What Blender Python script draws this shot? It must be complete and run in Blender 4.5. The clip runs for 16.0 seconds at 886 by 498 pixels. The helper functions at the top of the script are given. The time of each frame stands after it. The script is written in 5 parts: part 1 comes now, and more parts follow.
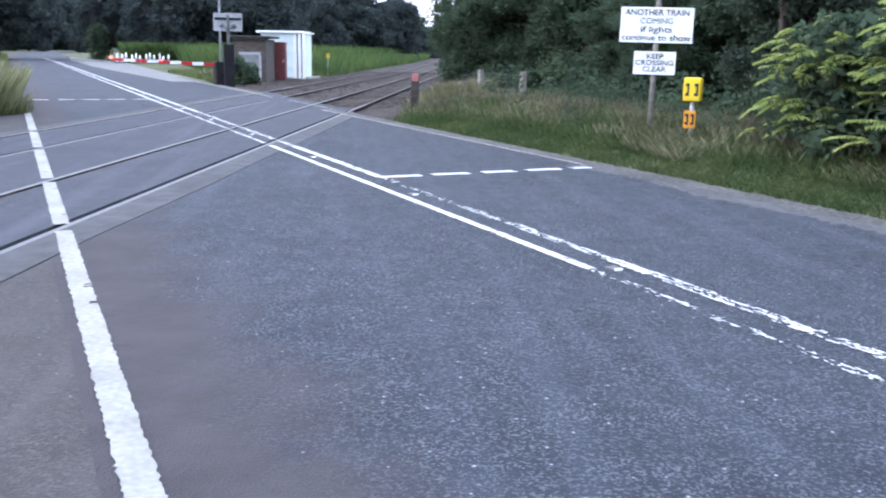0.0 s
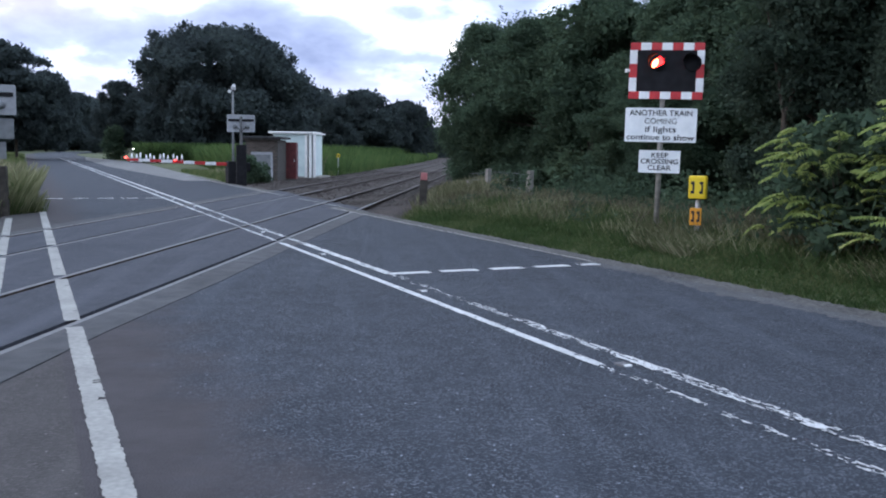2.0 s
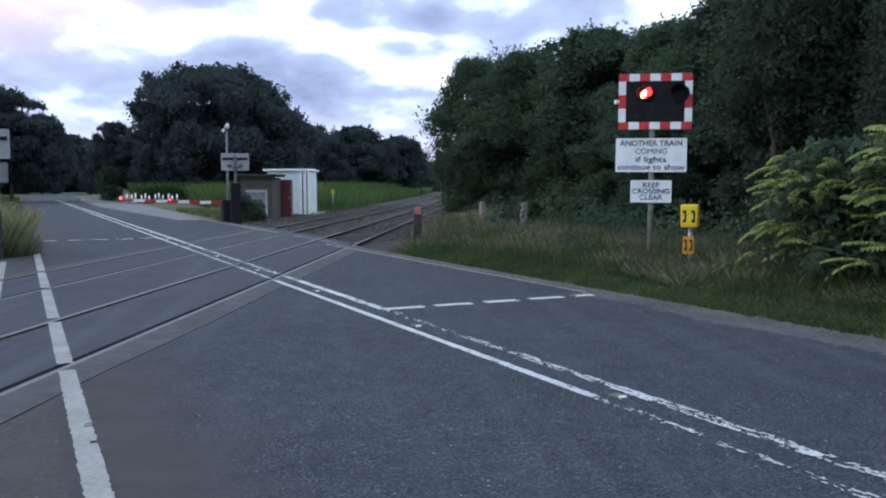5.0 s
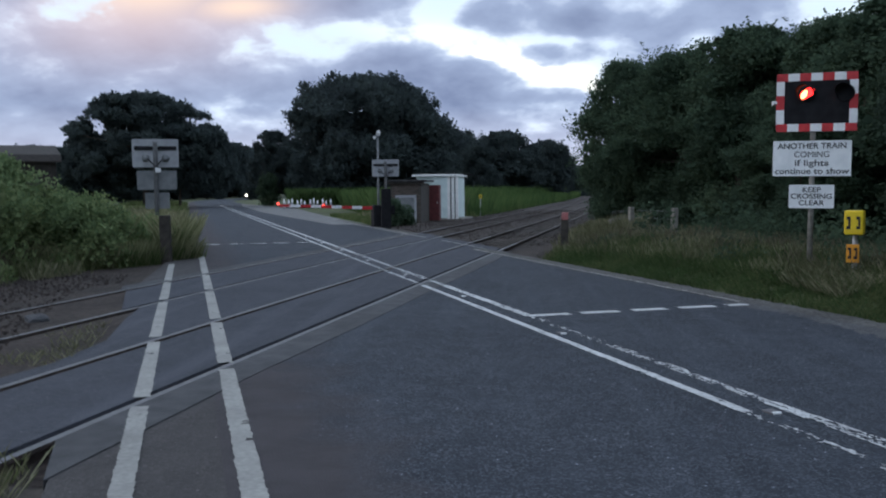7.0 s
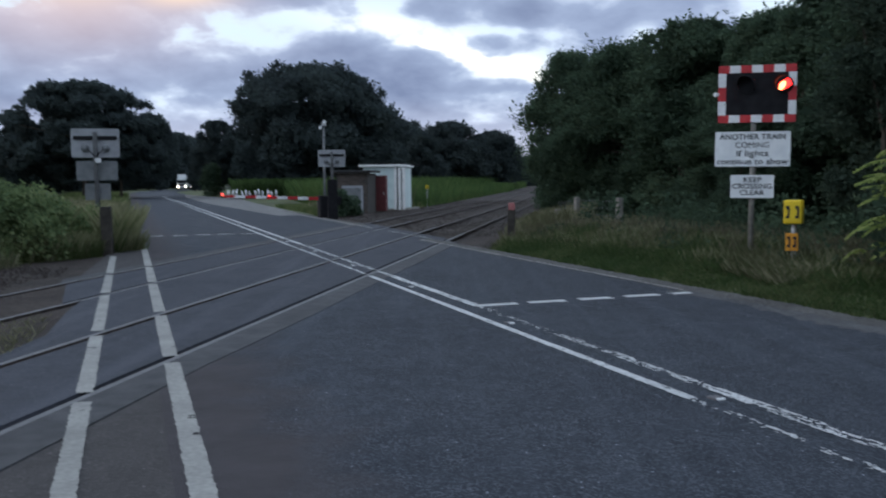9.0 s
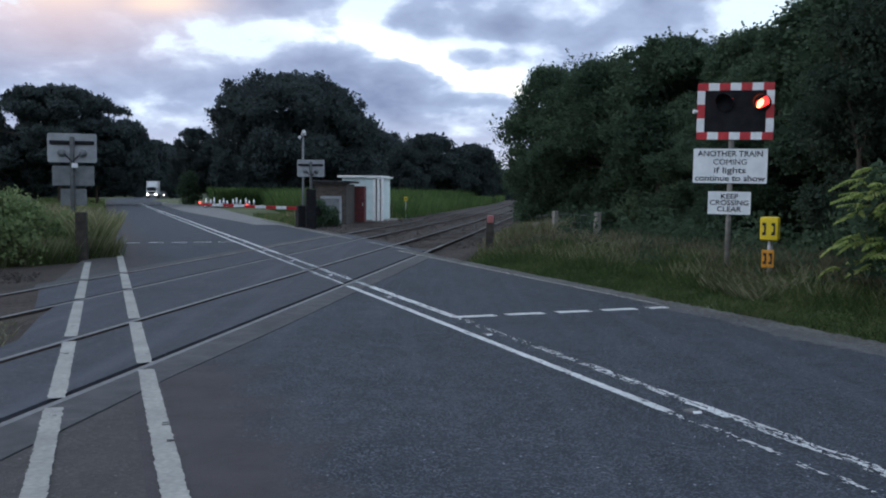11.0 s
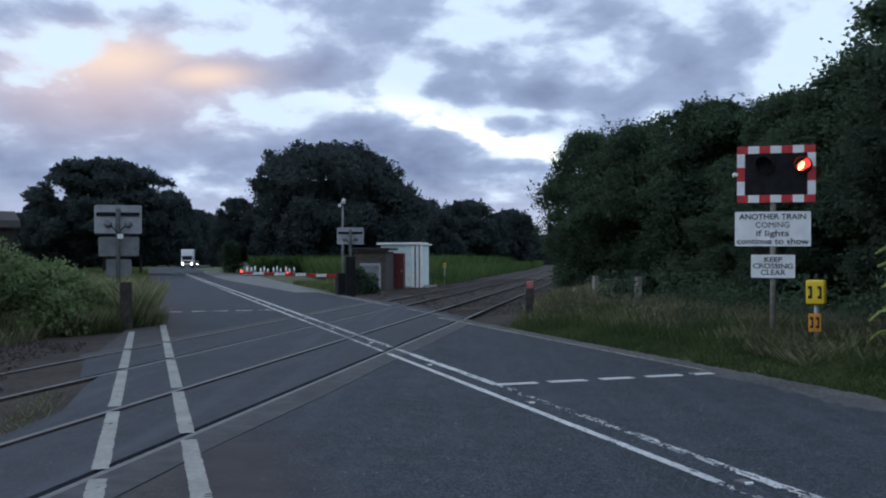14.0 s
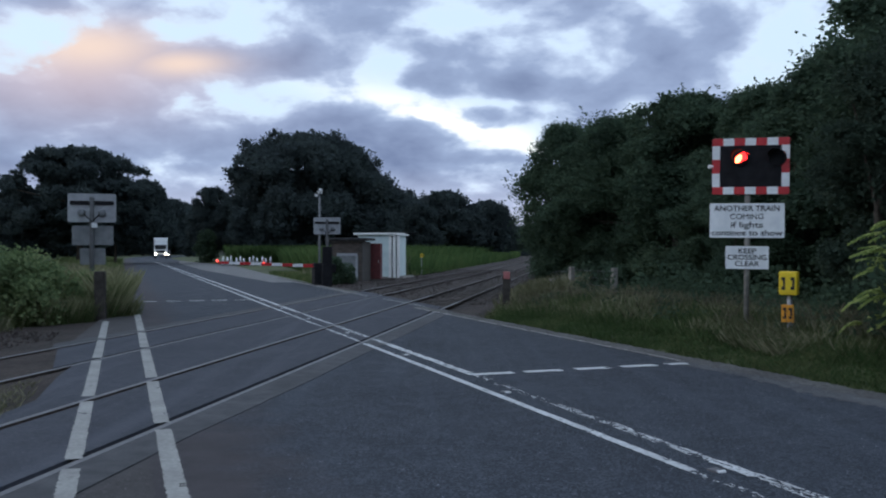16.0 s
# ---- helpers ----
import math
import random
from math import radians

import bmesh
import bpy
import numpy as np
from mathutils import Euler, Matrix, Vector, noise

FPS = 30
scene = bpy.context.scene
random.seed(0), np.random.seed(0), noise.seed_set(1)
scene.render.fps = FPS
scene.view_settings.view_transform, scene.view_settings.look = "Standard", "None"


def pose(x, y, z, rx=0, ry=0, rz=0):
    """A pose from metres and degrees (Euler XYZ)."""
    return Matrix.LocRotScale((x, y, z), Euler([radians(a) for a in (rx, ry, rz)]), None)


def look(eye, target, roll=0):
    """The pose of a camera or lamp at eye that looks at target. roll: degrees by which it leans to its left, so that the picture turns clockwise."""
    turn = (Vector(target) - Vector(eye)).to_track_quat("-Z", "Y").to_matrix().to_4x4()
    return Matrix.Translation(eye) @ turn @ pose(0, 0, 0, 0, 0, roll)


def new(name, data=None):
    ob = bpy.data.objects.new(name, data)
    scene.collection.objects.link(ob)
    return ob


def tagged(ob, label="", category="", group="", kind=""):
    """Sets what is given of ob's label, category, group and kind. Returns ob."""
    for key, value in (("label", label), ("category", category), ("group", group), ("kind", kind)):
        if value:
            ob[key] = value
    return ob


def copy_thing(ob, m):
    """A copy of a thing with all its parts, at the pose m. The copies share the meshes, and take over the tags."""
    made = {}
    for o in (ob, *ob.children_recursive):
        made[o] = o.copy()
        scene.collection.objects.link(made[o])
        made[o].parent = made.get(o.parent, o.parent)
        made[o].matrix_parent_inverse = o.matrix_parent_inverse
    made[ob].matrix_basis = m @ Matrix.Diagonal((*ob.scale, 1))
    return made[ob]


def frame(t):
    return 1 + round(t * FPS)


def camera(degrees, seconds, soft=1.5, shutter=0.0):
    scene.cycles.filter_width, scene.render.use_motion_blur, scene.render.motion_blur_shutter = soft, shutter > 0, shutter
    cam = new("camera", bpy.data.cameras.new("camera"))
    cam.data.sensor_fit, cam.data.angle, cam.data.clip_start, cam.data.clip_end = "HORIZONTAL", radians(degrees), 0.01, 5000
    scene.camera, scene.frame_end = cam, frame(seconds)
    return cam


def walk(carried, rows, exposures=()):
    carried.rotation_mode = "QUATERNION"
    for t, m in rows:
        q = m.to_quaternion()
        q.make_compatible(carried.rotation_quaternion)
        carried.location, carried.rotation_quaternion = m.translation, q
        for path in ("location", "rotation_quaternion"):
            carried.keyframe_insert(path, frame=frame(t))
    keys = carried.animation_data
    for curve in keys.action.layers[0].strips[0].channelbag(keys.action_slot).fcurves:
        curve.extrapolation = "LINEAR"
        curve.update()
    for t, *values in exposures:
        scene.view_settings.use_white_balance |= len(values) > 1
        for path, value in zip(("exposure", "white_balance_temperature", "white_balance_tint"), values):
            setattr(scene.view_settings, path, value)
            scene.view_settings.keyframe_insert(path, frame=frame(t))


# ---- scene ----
cam = camera(51.68, 16.0, soft=2.0, shutter=0.4)
import itertools

# ---- camera and its way ----
PATH = [(0, -0.005, 0.040, 1.600, -5.674, -12.154, -1.070), (0.5, 0.001, 0.041, 1.600, -7.644, -11.832, -0.428),
        (1, -0.005, 0.036, 1.598, -6.852, -8.274, -0.847), (1.2, -0.011, 0.027, 1.598, -5.557, -6.729, -1.431),
        (1.5, -0.020, 0.014, 1.599, -3.817, -5.859, -2.490), (2, -0.012, -0.002, 1.598, -5.169, -6.084, -0.947),
        (2.5, -0.006, -0.008, 1.600, -5.360, -5.511, -0.667), (3, -0.013, 0.011, 1.596, -4.655, -5.853, -0.675),
        (3.5, -0.021, 0.014, 1.594, -4.388, -6.270, 0.255), (4, -0.008, -0.002, 1.594, -5.383, -5.996, 0.488),
        (4.2, 0.000, -0.006, 1.597, -4.989, -5.696, 0.583), (6.3, 0.086, -0.042, 1.623, -6.562, -2.058, -0.354),
        (6.5, 0.094, -0.046, 1.626, -1.914, -4.482, -0.876), (6.7, 0.076, -0.040, 1.630, 2.583, -5.555, -1.261),
        (7, 0.049, -0.030, 1.635, 3.715, -3.647, 0.530), (7.5, 0.020, -0.037, 1.637, 3.571, -3.106, 1.782),
        (7.8, 0.016, -0.044, 1.636, 6.856, -3.051, 1.100), (8, 0.014, -0.049, 1.635, 9.010, -3.163, 2.035),
        (8.2, 0.016, -0.055, 1.633, 9.836, -3.641, 1.545), (8.5, 0.019, -0.064, 1.631, 8.615, -3.008, 1.774),
        (8.7, 0.025, -0.045, 1.633, 4.153, -3.811, 1.295), (9, 0.033, -0.017, 1.636, 0.371, -4.280, 0.598),
        (9.2, 0.031, -0.015, 1.634, -0.626, -4.936, 0.095), (11.3, 0.014, 0.001, 1.608, -0.959, -3.406, -0.454),
        (11.5, 0.012, 0.003, 1.606, -0.251, -3.412, 0.583), (11.7, 0.018, 0.002, 1.613, -0.773, -2.650, 0.411),
        (12, 0.027, 0.001, 1.623, -1.881, -1.760, 0.961), (12.2, 0.029, -0.005, 1.628, -3.017, -1.270, 0.905),
        (12.5, 0.032, -0.015, 1.635, -5.953, -0.971, 0.748), (12.7, 0.026, -0.011, 1.637, -6.951, -0.292, 0.416),
        (13, 0.016, -0.004, 1.641, -4.071, 0.440, 0.067), (13.2, 0.008, 0.006, 1.635, -1.212, 0.535, -0.328),
        (13.5, -0.005, 0.021, 1.626, 1.620, 0.084, -0.377), (14, -0.004, 0.002, 1.626, 1.434, 0.624, 0.212),
        (14.5, -0.004, -0.002, 1.623, 0.896, -0.274, 0.297), (15, -0.022, 0.010, 1.614, 2.488, -0.843, -0.817),
        (15.5, -0.016, 0.008, 1.617, 1.889, 0.203, -0.058), (16, 0.000, 0.000, 1.620, 0.000, 0.029, -0.004)]


def eye_pose(row):
    t, x, y, z, yaw, pitch, roll = row
    return pose(x, y, z, 90 + pitch, roll, yaw)


EXPOSURES = [(0, 2.55, 6380, 19), (0.6, 2.52, 6380, 19), (1.0, 2.22, 6400, 18), (1.2, 1.85, 6400, 17), (2.0, 1.45, 6320, 15), (4.2, 1.44, 6250, 13), (6.3, 0.65, 6350, 11), (9, 0.58, 6400, 10),
             (11.5, 0.75, 6400, 10), (12.5, 0.63, 6320, 10), (13.5, 0.50, 6250, 10), (16, 0.43, 6150, 10)]
walk(cam, [(row[0], eye_pose(row)) for row in PATH], EXPOSURES)

# ---- world and sun: a broken evening sky ----
SUN_AZ, SUN_EL = radians(-75), radians(9)
world = bpy.data.worlds.new("evening_sky")
scene.world = world
world.use_nodes = True
nt = world.node_tree
nt.nodes.clear()


def wn(kind, **vals):
    n = nt.nodes.new(kind)
    for k, v in vals.items():
        n.inputs[k].default_value = v
    return n


def wmath(op, a, b=None):
    n = nt.nodes.new("ShaderNodeMath")
    n.operation = op
    for i, v in enumerate((a, b)):
        if v is None:
            continue
        if isinstance(v, (int, float)):
            n.inputs[i].default_value = v
        else:
            nt.links.new(v, n.inputs[i])
    return n.outputs[0]


def wramp(fac, stops):
    n = nt.nodes.new("ShaderNodeValToRGB")
    while len(n.color_ramp.elements) < len(stops):
        n.color_ramp.elements.new(0.5)
    for e, (p, c) in zip(n.color_ramp.elements, stops):
        e.position, e.color = p, (*c, 1)
    nt.links.new(fac, n.inputs[0])
    return n.outputs[0]


def wmix(fac, a, b):
    n = nt.nodes.new("ShaderNodeMix")
    n.data_type = "RGBA"
    for s, v in ((n.inputs[0], fac), (n.inputs[6], a), (n.inputs[7], b)):
        if isinstance(v, (int, float)):
            s.default_value = v
        elif isinstance(v, tuple):
            s.default_value = (*v, 1)
        else:
            nt.links.new(v, s)
    return n.outputs[2]


tc = nt.nodes.new("ShaderNodeTexCoord")
sep = nt.nodes.new("ShaderNodeSeparateXYZ")
nt.links.new(tc.outputs["Generated"], sep.inputs[0])
up = wmath("ADD", wmath("MAXIMUM", sep.outputs[2], 0.0), 0.42)
comb = nt.nodes.new("ShaderNodeCombineXYZ")
nt.links.new(wmath("DIVIDE", sep.outputs[0], up), comb.inputs[0])
nt.links.new(wmath("DIVIDE", sep.outputs[1], up), comb.inputs[1])
CLOUD_SHIFT = (3.1, 1.7, 0.4)


def cloud_noise(scale, detail, rough, shift, distortion=0.0):
    m = nt.nodes.new("ShaderNodeMapping")
    m.inputs["Location"].default_value = shift
    nt.links.new(comb.outputs[0], m.inputs[0])
    n = wn("ShaderNodeTexNoise", Scale=scale, Detail=detail, Roughness=rough, Distortion=distortion)
    nt.links.new(m.outputs[0], n.inputs["Vector"])
    return n.outputs[0]


banks = cloud_noise(1.9, 3.0, 0.5, CLOUD_SHIFT, 0.15)
puffs = cloud_noise(6.6, 7.0, 0.50, (7.7, 2.2, 1.0), 0.12)
# bearing and height over the road's direction
ahead = wmath("MAXIMUM", sep.outputs[1], 0.03)
bearing, rise = wmath("DIVIDE", sep.outputs[0], ahead), wmath("DIVIDE", sep.outputs[2], ahead)


def glow_at(b0, e0, wb, we, slope=0.0):
    """A soft region of the sky round a bearing and a height."""
    db = wmath("SUBTRACT", bearing, b0)
    de = wmath("SUBTRACT", wmath("SUBTRACT", rise, e0), wmath("MULTIPLY", db, slope))
    q = wmath("ADD", wmath("POWER", wmath("ABSOLUTE", wmath("DIVIDE", db, wb)), 2.0), wmath("POWER", wmath("ABSOLUTE", wmath("DIVIDE", de, we)), 2.0))
    return wmath("POWER", 2.718, wmath("MULTIPLY", q, -1.0))


sunset_gap = glow_at(0.015, 0.136, 0.115, 0.020, -0.28)
pink = glow_at(-0.40, 0.195, 0.17, 0.055)
peach = wmath("MAXIMUM", glow_at(-0.385, 0.222, 0.075, 0.025), glow_at(-0.285, 0.203, 0.05, 0.014))
sheet = wramp(rise, [(0.0, (1, 1, 1)), (0.12, (1, 1, 1)), (0.175, (0, 0, 0))])
cover = wmath("SUBTRACT", wmath("ADD", wmath("MULTIPLY", banks, 0.28), wmath("MULTIPLY", puffs, 0.78)), 0.058)
cover = wmath("ADD", cover, wmath("MULTIPLY", sheet, 0.15))
cover = wmath("SUBTRACT", wmath("ADD", cover, wmath("MULTIPLY", pink, 0.085)), wmath("MULTIPLY", sunset_gap, 0.25))
# the cloud banks and the clear breaks between them: bearing, height, half widths, thickness
for b0, e0, wb, we, thick in ((-0.237, 0.245, 0.065, 0.026, 0.085), (-0.148, 0.210, 0.080, 0.018, 0.095), (-0.085, 0.250, 0.04, 0.03, 0.075), (0.035, 0.181, 0.13, 0.019, 0.12),
                              (0.115, 0.237, 0.075, 0.03, 0.085), (0.245, 0.212, 0.08, 0.025, 0.05), (-0.41, 0.270, 0.17, 0.016, 0.09), (-0.47, 0.160, 0.14, 0.014, 0.07),
                              (-0.285, 0.238, 0.05, 0.016, -0.10), (-0.163, 0.176, 0.035, 0.009, -0.07), (-0.04, 0.207, 0.045, 0.010, -0.10), (-0.055, 0.170, 0.03, 0.008, -0.07),
                              (0.065, 0.160, 0.05, 0.006, -0.08), (0.372, 0.232, 0.038, 0.018, -0.10), (0.225, 0.246, 0.04, 0.010, -0.06)):
    cover = wmath("ADD", cover, wmath("MULTIPLY", glow_at(b0, e0, wb, we), thick * 1.08))
sky = nt.nodes.new("ShaderNodeTexSky")
sky.sky_type = "NISHITA"
sky.sun_disc = False
sky.sun_elevation = SUN_EL
sky.sun_rotation = SUN_AZ
sky.air_density, sky.dust_density = 1.3, 1.6
skyb = wmix(0.85, sky.outputs[0], (0.0, 0.0, 0.0))
# thin places are bright, thick cloud is blue grey
gap = wramp(cover, [(0.0, (1, 1, 1)), (0.41, (1, 1, 1)), (0.455, (0.6, 0.6, 0.6)), (0.497, (0.0, 0.0, 0.0)), (1.0, (0, 0, 0))])
body = wramp(cover, [(0.44, (0.56, 0.64, 0.76)), (0.49, (0.41, 0.485, 0.62)), (0.56, (0.26, 0.32, 0.455)), (0.76, (0.15, 0.19, 0.30))])
body = wmix(wmath("MULTIPLY", pink, 0.72), body, (0.53, 0.425, 0.445))
body = wmix(wmath("MULTIPLY", peach, 0.85), body, (0.76, 0.575, 0.455))
clear = wmix(0.9, skyb, (0.55, 0.67, 0.79))
clear = wmix(sunset_gap, clear, (1.02, 0.97, 0.80))
total = wmix(gap, body, clear)
low = wramp(sep.outputs[2], [(0.0, (1, 1, 1)), (0.09, (0, 0, 0))])
total = wmix(wmath("MULTIPLY", low, 0.6), total, (0.62, 0.60, 0.68))
bg = wn("ShaderNodeBackground", Strength=1.0)
nt.links.new(total, bg.inputs[0])
wo = nt.nodes.new("ShaderNodeOutputWorld")
nt.links.new(bg.outputs[0], wo.inputs[0])

sun = new("sun", bpy.data.lights.new("sun", "SUN"))
sun.data.energy, sun.data.angle, sun.data.color = 0.35, radians(30), (1.0, 0.88, 0.80)
sun.matrix_world = look((0, 0, 50), (0 + 50 * math.cos(SUN_EL) * math.cos(radians(15)), -50 * math.cos(SUN_EL) * math.sin(radians(15)), 50 - 50 * math.sin(SUN_EL) * 2.2))


# ---- materials ----
def material(name, stops, scale=6.0, rough=0.8, bump=0.3, bump_scale=40.0, metal=0.0, big=0.0, emit=None, detail=6.0, spec=0.4, rand=0.0, island=0.0):
    """Noise through a ramp of colours, fine relief, large stains (big), a spread by piece (rand) or by island."""
    m = bpy.data.materials.new(name)
    m.use_nodes = True
    t = m.node_tree
    b = t.nodes["Principled BSDF"]
    b.inputs["Roughness"].default_value, b.inputs["Metallic"].default_value = rough, metal
    b.inputs["Specular IOR Level"].default_value = spec
    co = t.nodes.new("ShaderNodeTexCoord")
    n = t.nodes.new("ShaderNodeTexNoise")
    n.inputs["Scale"].default_value, n.inputs["Detail"].default_value = scale, detail
    t.links.new(co.outputs["Object"], n.inputs["Vector"])
    r = t.nodes.new("ShaderNodeValToRGB")
    while len(r.color_ramp.elements) < len(stops):
        r.color_ramp.elements.new(0.5)
    for e, (p, c) in zip(r.color_ramp.elements, stops):
        e.position, e.color = p, (*c, 1)
    fac = n.outputs[0]
    if rand or island:
        src = t.nodes.new("ShaderNodeObjectInfo" if rand else "ShaderNodeNewGeometry")
        out = src.outputs["Random"] if rand else src.outputs["Random Per Island"]
        a = t.nodes.new("ShaderNodeMath")
        a.operation = "MULTIPLY_ADD"
        t.links.new(out, a.inputs[0])
        a.inputs[1].default_value = rand or island
        t.links.new(fac, a.inputs[2])
        s = t.nodes.new("ShaderNodeMath")
        s.operation = "SUBTRACT"
        t.links.new(a.outputs[0], s.inputs[0])
        s.inputs[1].default_value = (rand or island) / 2
        fac = s.outputs[0]
    t.links.new(fac, r.inputs[0])
    col = r.outputs[0]
    if big:
        n2 = t.nodes.new("ShaderNodeTexNoise")
        n2.inputs["Scale"].default_value, n2.inputs["Detail"].default_value = scale / 14, 4
        t.links.new(co.outputs["Object"], n2.inputs["Vector"])
        mr = t.nodes.new("ShaderNodeMapRange")
        mr.inputs[1].default_value, mr.inputs[2].default_value = 0.3, 0.7
        mr.inputs[3].default_value, mr.inputs[4].default_value = 1 - big, 1 + big
        t.links.new(n2.outputs[0], mr.inputs[0])
        v = t.nodes.new("ShaderNodeVectorMath")
        v.operation = "SCALE"
        t.links.new(col, v.inputs[0])
        t.links.new(mr.outputs[0], v.inputs["Scale"])
        col = v.outputs[0]
    t.links.new(col, b.inputs["Base Color"])
    if bump:
        n3 = t.nodes.new("ShaderNodeTexNoise")
        n3.inputs["Scale"].default_value, n3.inputs["Detail"].default_value = bump_scale, 4
        t.links.new(co.outputs["Object"], n3.inputs["Vector"])
        bp = t.nodes.new("ShaderNodeBump")
        bp.inputs["Strength"].default_value, bp.inputs["Distance"].default_value = bump, 0.02
        t.links.new(n3.outputs[0], bp.inputs["Height"])
        t.links.new(bp.outputs[0], b.inputs["Normal"])
    if emit:
        b.inputs["Emission Color"].default_value = (*emit[0], 1)
        b.inputs["Emission Strength"].default_value = emit[1]
    return m


def leafy(m, through_share=0.42):
    """Thin leaves: part of the light goes through them."""
    t = m.node_tree
    b, out = t.nodes["Principled BSDF"], t.nodes["Material Output"]
    tr = t.nodes.new("ShaderNodeBsdfTranslucent")
    mx = t.nodes.new("ShaderNodeMixShader")
    mx.inputs[0].default_value = through_share
    t.links.new(b.inputs["Base Color"].links[0].from_socket, tr.inputs[0])
    t.links.new(b.outputs[0], mx.inputs[1])
    t.links.new(tr.outputs[0], mx.inputs[2])
    t.links.new(mx.outputs[0], out.inputs[0])
    b.inputs["Specular IOR Level"].default_value = 0.12
    b.inputs["Roughness"].default_value = 0.9


def two(a, b, lo=0.35, hi=0.65):
    return [(lo, a), (hi, b)]


def asphalt(name, dark, light, chip, brown=None, chip_scale=85.0):
    """Tarmac: a binder with stone chips at the true size, polished wheel tracks and brown, smoother patches near the path's side."""
    m = bpy.data.materials.new(name)
    m.use_nodes = True
    t = m.node_tree
    b = t.nodes["Principled BSDF"]
    b.inputs["Roughness"].default_value = 0.85
    b.inputs["Specular IOR Level"].default_value = 0.22
    co = t.nodes.new("ShaderNodeTexCoord")

    def nz(scale, detail, rough=0.5):
        n = t.nodes.new("ShaderNodeTexNoise")
        n.inputs["Scale"].default_value, n.inputs["Detail"].default_value, n.inputs["Roughness"].default_value = scale, detail, rough
        t.links.new(co.outputs["Object"], n.inputs["Vector"])
        return n.outputs[0]

    def rng(src, a, c, lo=0.0, hi=1.0):
        n = t.nodes.new("ShaderNodeMapRange")
        for i, v in enumerate((a, c, lo, hi)):
            n.inputs[i + 1].default_value = v
        t.links.new(src, n.inputs[0])
        return n.outputs[0]

    def mix(f, a, c):
        n = t.nodes.new("ShaderNodeMix")
        n.data_type = "RGBA"
        for s, v in ((n.inputs[0], f), (n.inputs[6], a), (n.inputs[7], c)):
            if isinstance(v, tuple):
                s.default_value = (*v, 1)
            else:
                t.links.new(v, s)
        return n.outputs[2]

    col = mix(rng(nz(0.55, 5, 0.6), 0.32, 0.68), dark, light)
    col = mix(rng(nz(9.0, 5, 0.65), 0.45, 0.8, 0.0, 0.5), col, light)
    col = mix(rng(nz(2.4, 6, 0.72), 0.42, 0.70, 0.0, 0.6), col, tuple(c * 0.72 for c in dark))
    mp = t.nodes.new("ShaderNodeMapping")
    mp.inputs["Rotation"].default_value = (0, 0, -radians(19.3))
    mp.inputs["Scale"].default_value = (3.2, 0.16, 1)
    t.links.new(co.outputs["Object"], mp.inputs[0])
    st = t.nodes.new("ShaderNodeTexNoise")
    st.inputs["Scale"].default_value, st.inputs["Detail"].default_value = 1.0, 7
    t.links.new(mp.outputs[0], st.inputs["Vector"])
    col = mix(rng(st.outputs[0], 0.50, 0.72, 0.0, 0.6), col, tuple(c * 1.35 for c in light))
    vo = t.nodes.new("ShaderNodeTexVoronoi")
    vo.inputs["Scale"].default_value = chip_scale
    t.links.new(co.outputs["Object"], vo.inputs["Vector"])
    wn_ = t.nodes.new("ShaderNodeSeparateColor")
    t.links.new(vo.outputs["Color"], wn_.inputs[0])
    patch = rng(nz(3.3, 5, 0.7), 0.34, 0.66, 0.45, 1.35)
    chips = t.nodes.new("ShaderNodeMath")
    chips.operation = "MULTIPLY"
    t.links.new(rng(wn_.outputs[0], 0.55, 1.0, 0.0, 0.62), chips.inputs[0])
    t.links.new(patch, chips.inputs[1])
    chipf = chips.outputs[0]
    col2 = mix(chipf, col, chip)
    sp = t.nodes.new("ShaderNodeTexVoronoi")
    sp.inputs["Scale"].default_value = 13.0
    t.links.new(co.outputs["Object"], sp.inputs["Vector"])
    sc = t.nodes.new("ShaderNodeSeparateColor")
    t.links.new(sp.outputs["Color"], sc.inputs[0])
    dot = t.nodes.new("ShaderNodeMath")
    dot.operation = "MULTIPLY"
    t.links.new(rng(sp.outputs["Distance"], 0.07, 0.13, 1.0, 0.0), dot.inputs[0])
    t.links.new(rng(sc.outputs[1], 0.62, 0.72, 0.0, 0.8), dot.inputs[1])
    col2 = mix(dot.outputs[0], col2, tuple(min(1.0, c * 2.4) for c in chip))
    if brown:
        sx = t.nodes.new("ShaderNodeSeparateXYZ")
        t.links.new(co.outputs["Object"], sx.inputs[0])
        # across the road: 0.944 x + 0.33 y
        ma = t.nodes.new("ShaderNodeMath")
        ma.operation = "MULTIPLY"
        t.links.new(sx.outputs[0], ma.inputs[0])
        ma.inputs[1].default_value = 0.944
        mb = t.nodes.new("ShaderNodeMath")
        mb.operation = "MULTIPLY_ADD"
        t.links.new(sx.outputs[1], mb.inputs[0])
        mb.inputs[1].default_value = 0.33
        t.links.new(ma.outputs[0], mb.inputs[2])
        mc = t.nodes.new("ShaderNodeMath")
        mc.operation = "MULTIPLY_ADD"
        t.links.new(nz(1.3, 5, 0.65), mc.inputs[0])
        mc.inputs[1].default_value = 1.6
        t.links.new(mb.outputs[0], mc.inputs[2])
        side = rng(mc.outputs[0], 1.5, 2.3, 1.0, 0.0)
        flat = mix(rng(nz(2.2, 6, 0.7), 0.35, 0.7), brown, tuple(c * 1.45 for c in brown))
        col2 = mix(side, col2, flat)
    t.links.new(col2, b.inputs["Base Color"])
    bp = t.nodes.new("ShaderNodeBump")
    bp.inputs["Strength"].default_value, bp.inputs["Distance"].default_value = 0.5, 0.01
    t.links.new(vo.outputs["Distance"], bp.inputs["Height"])
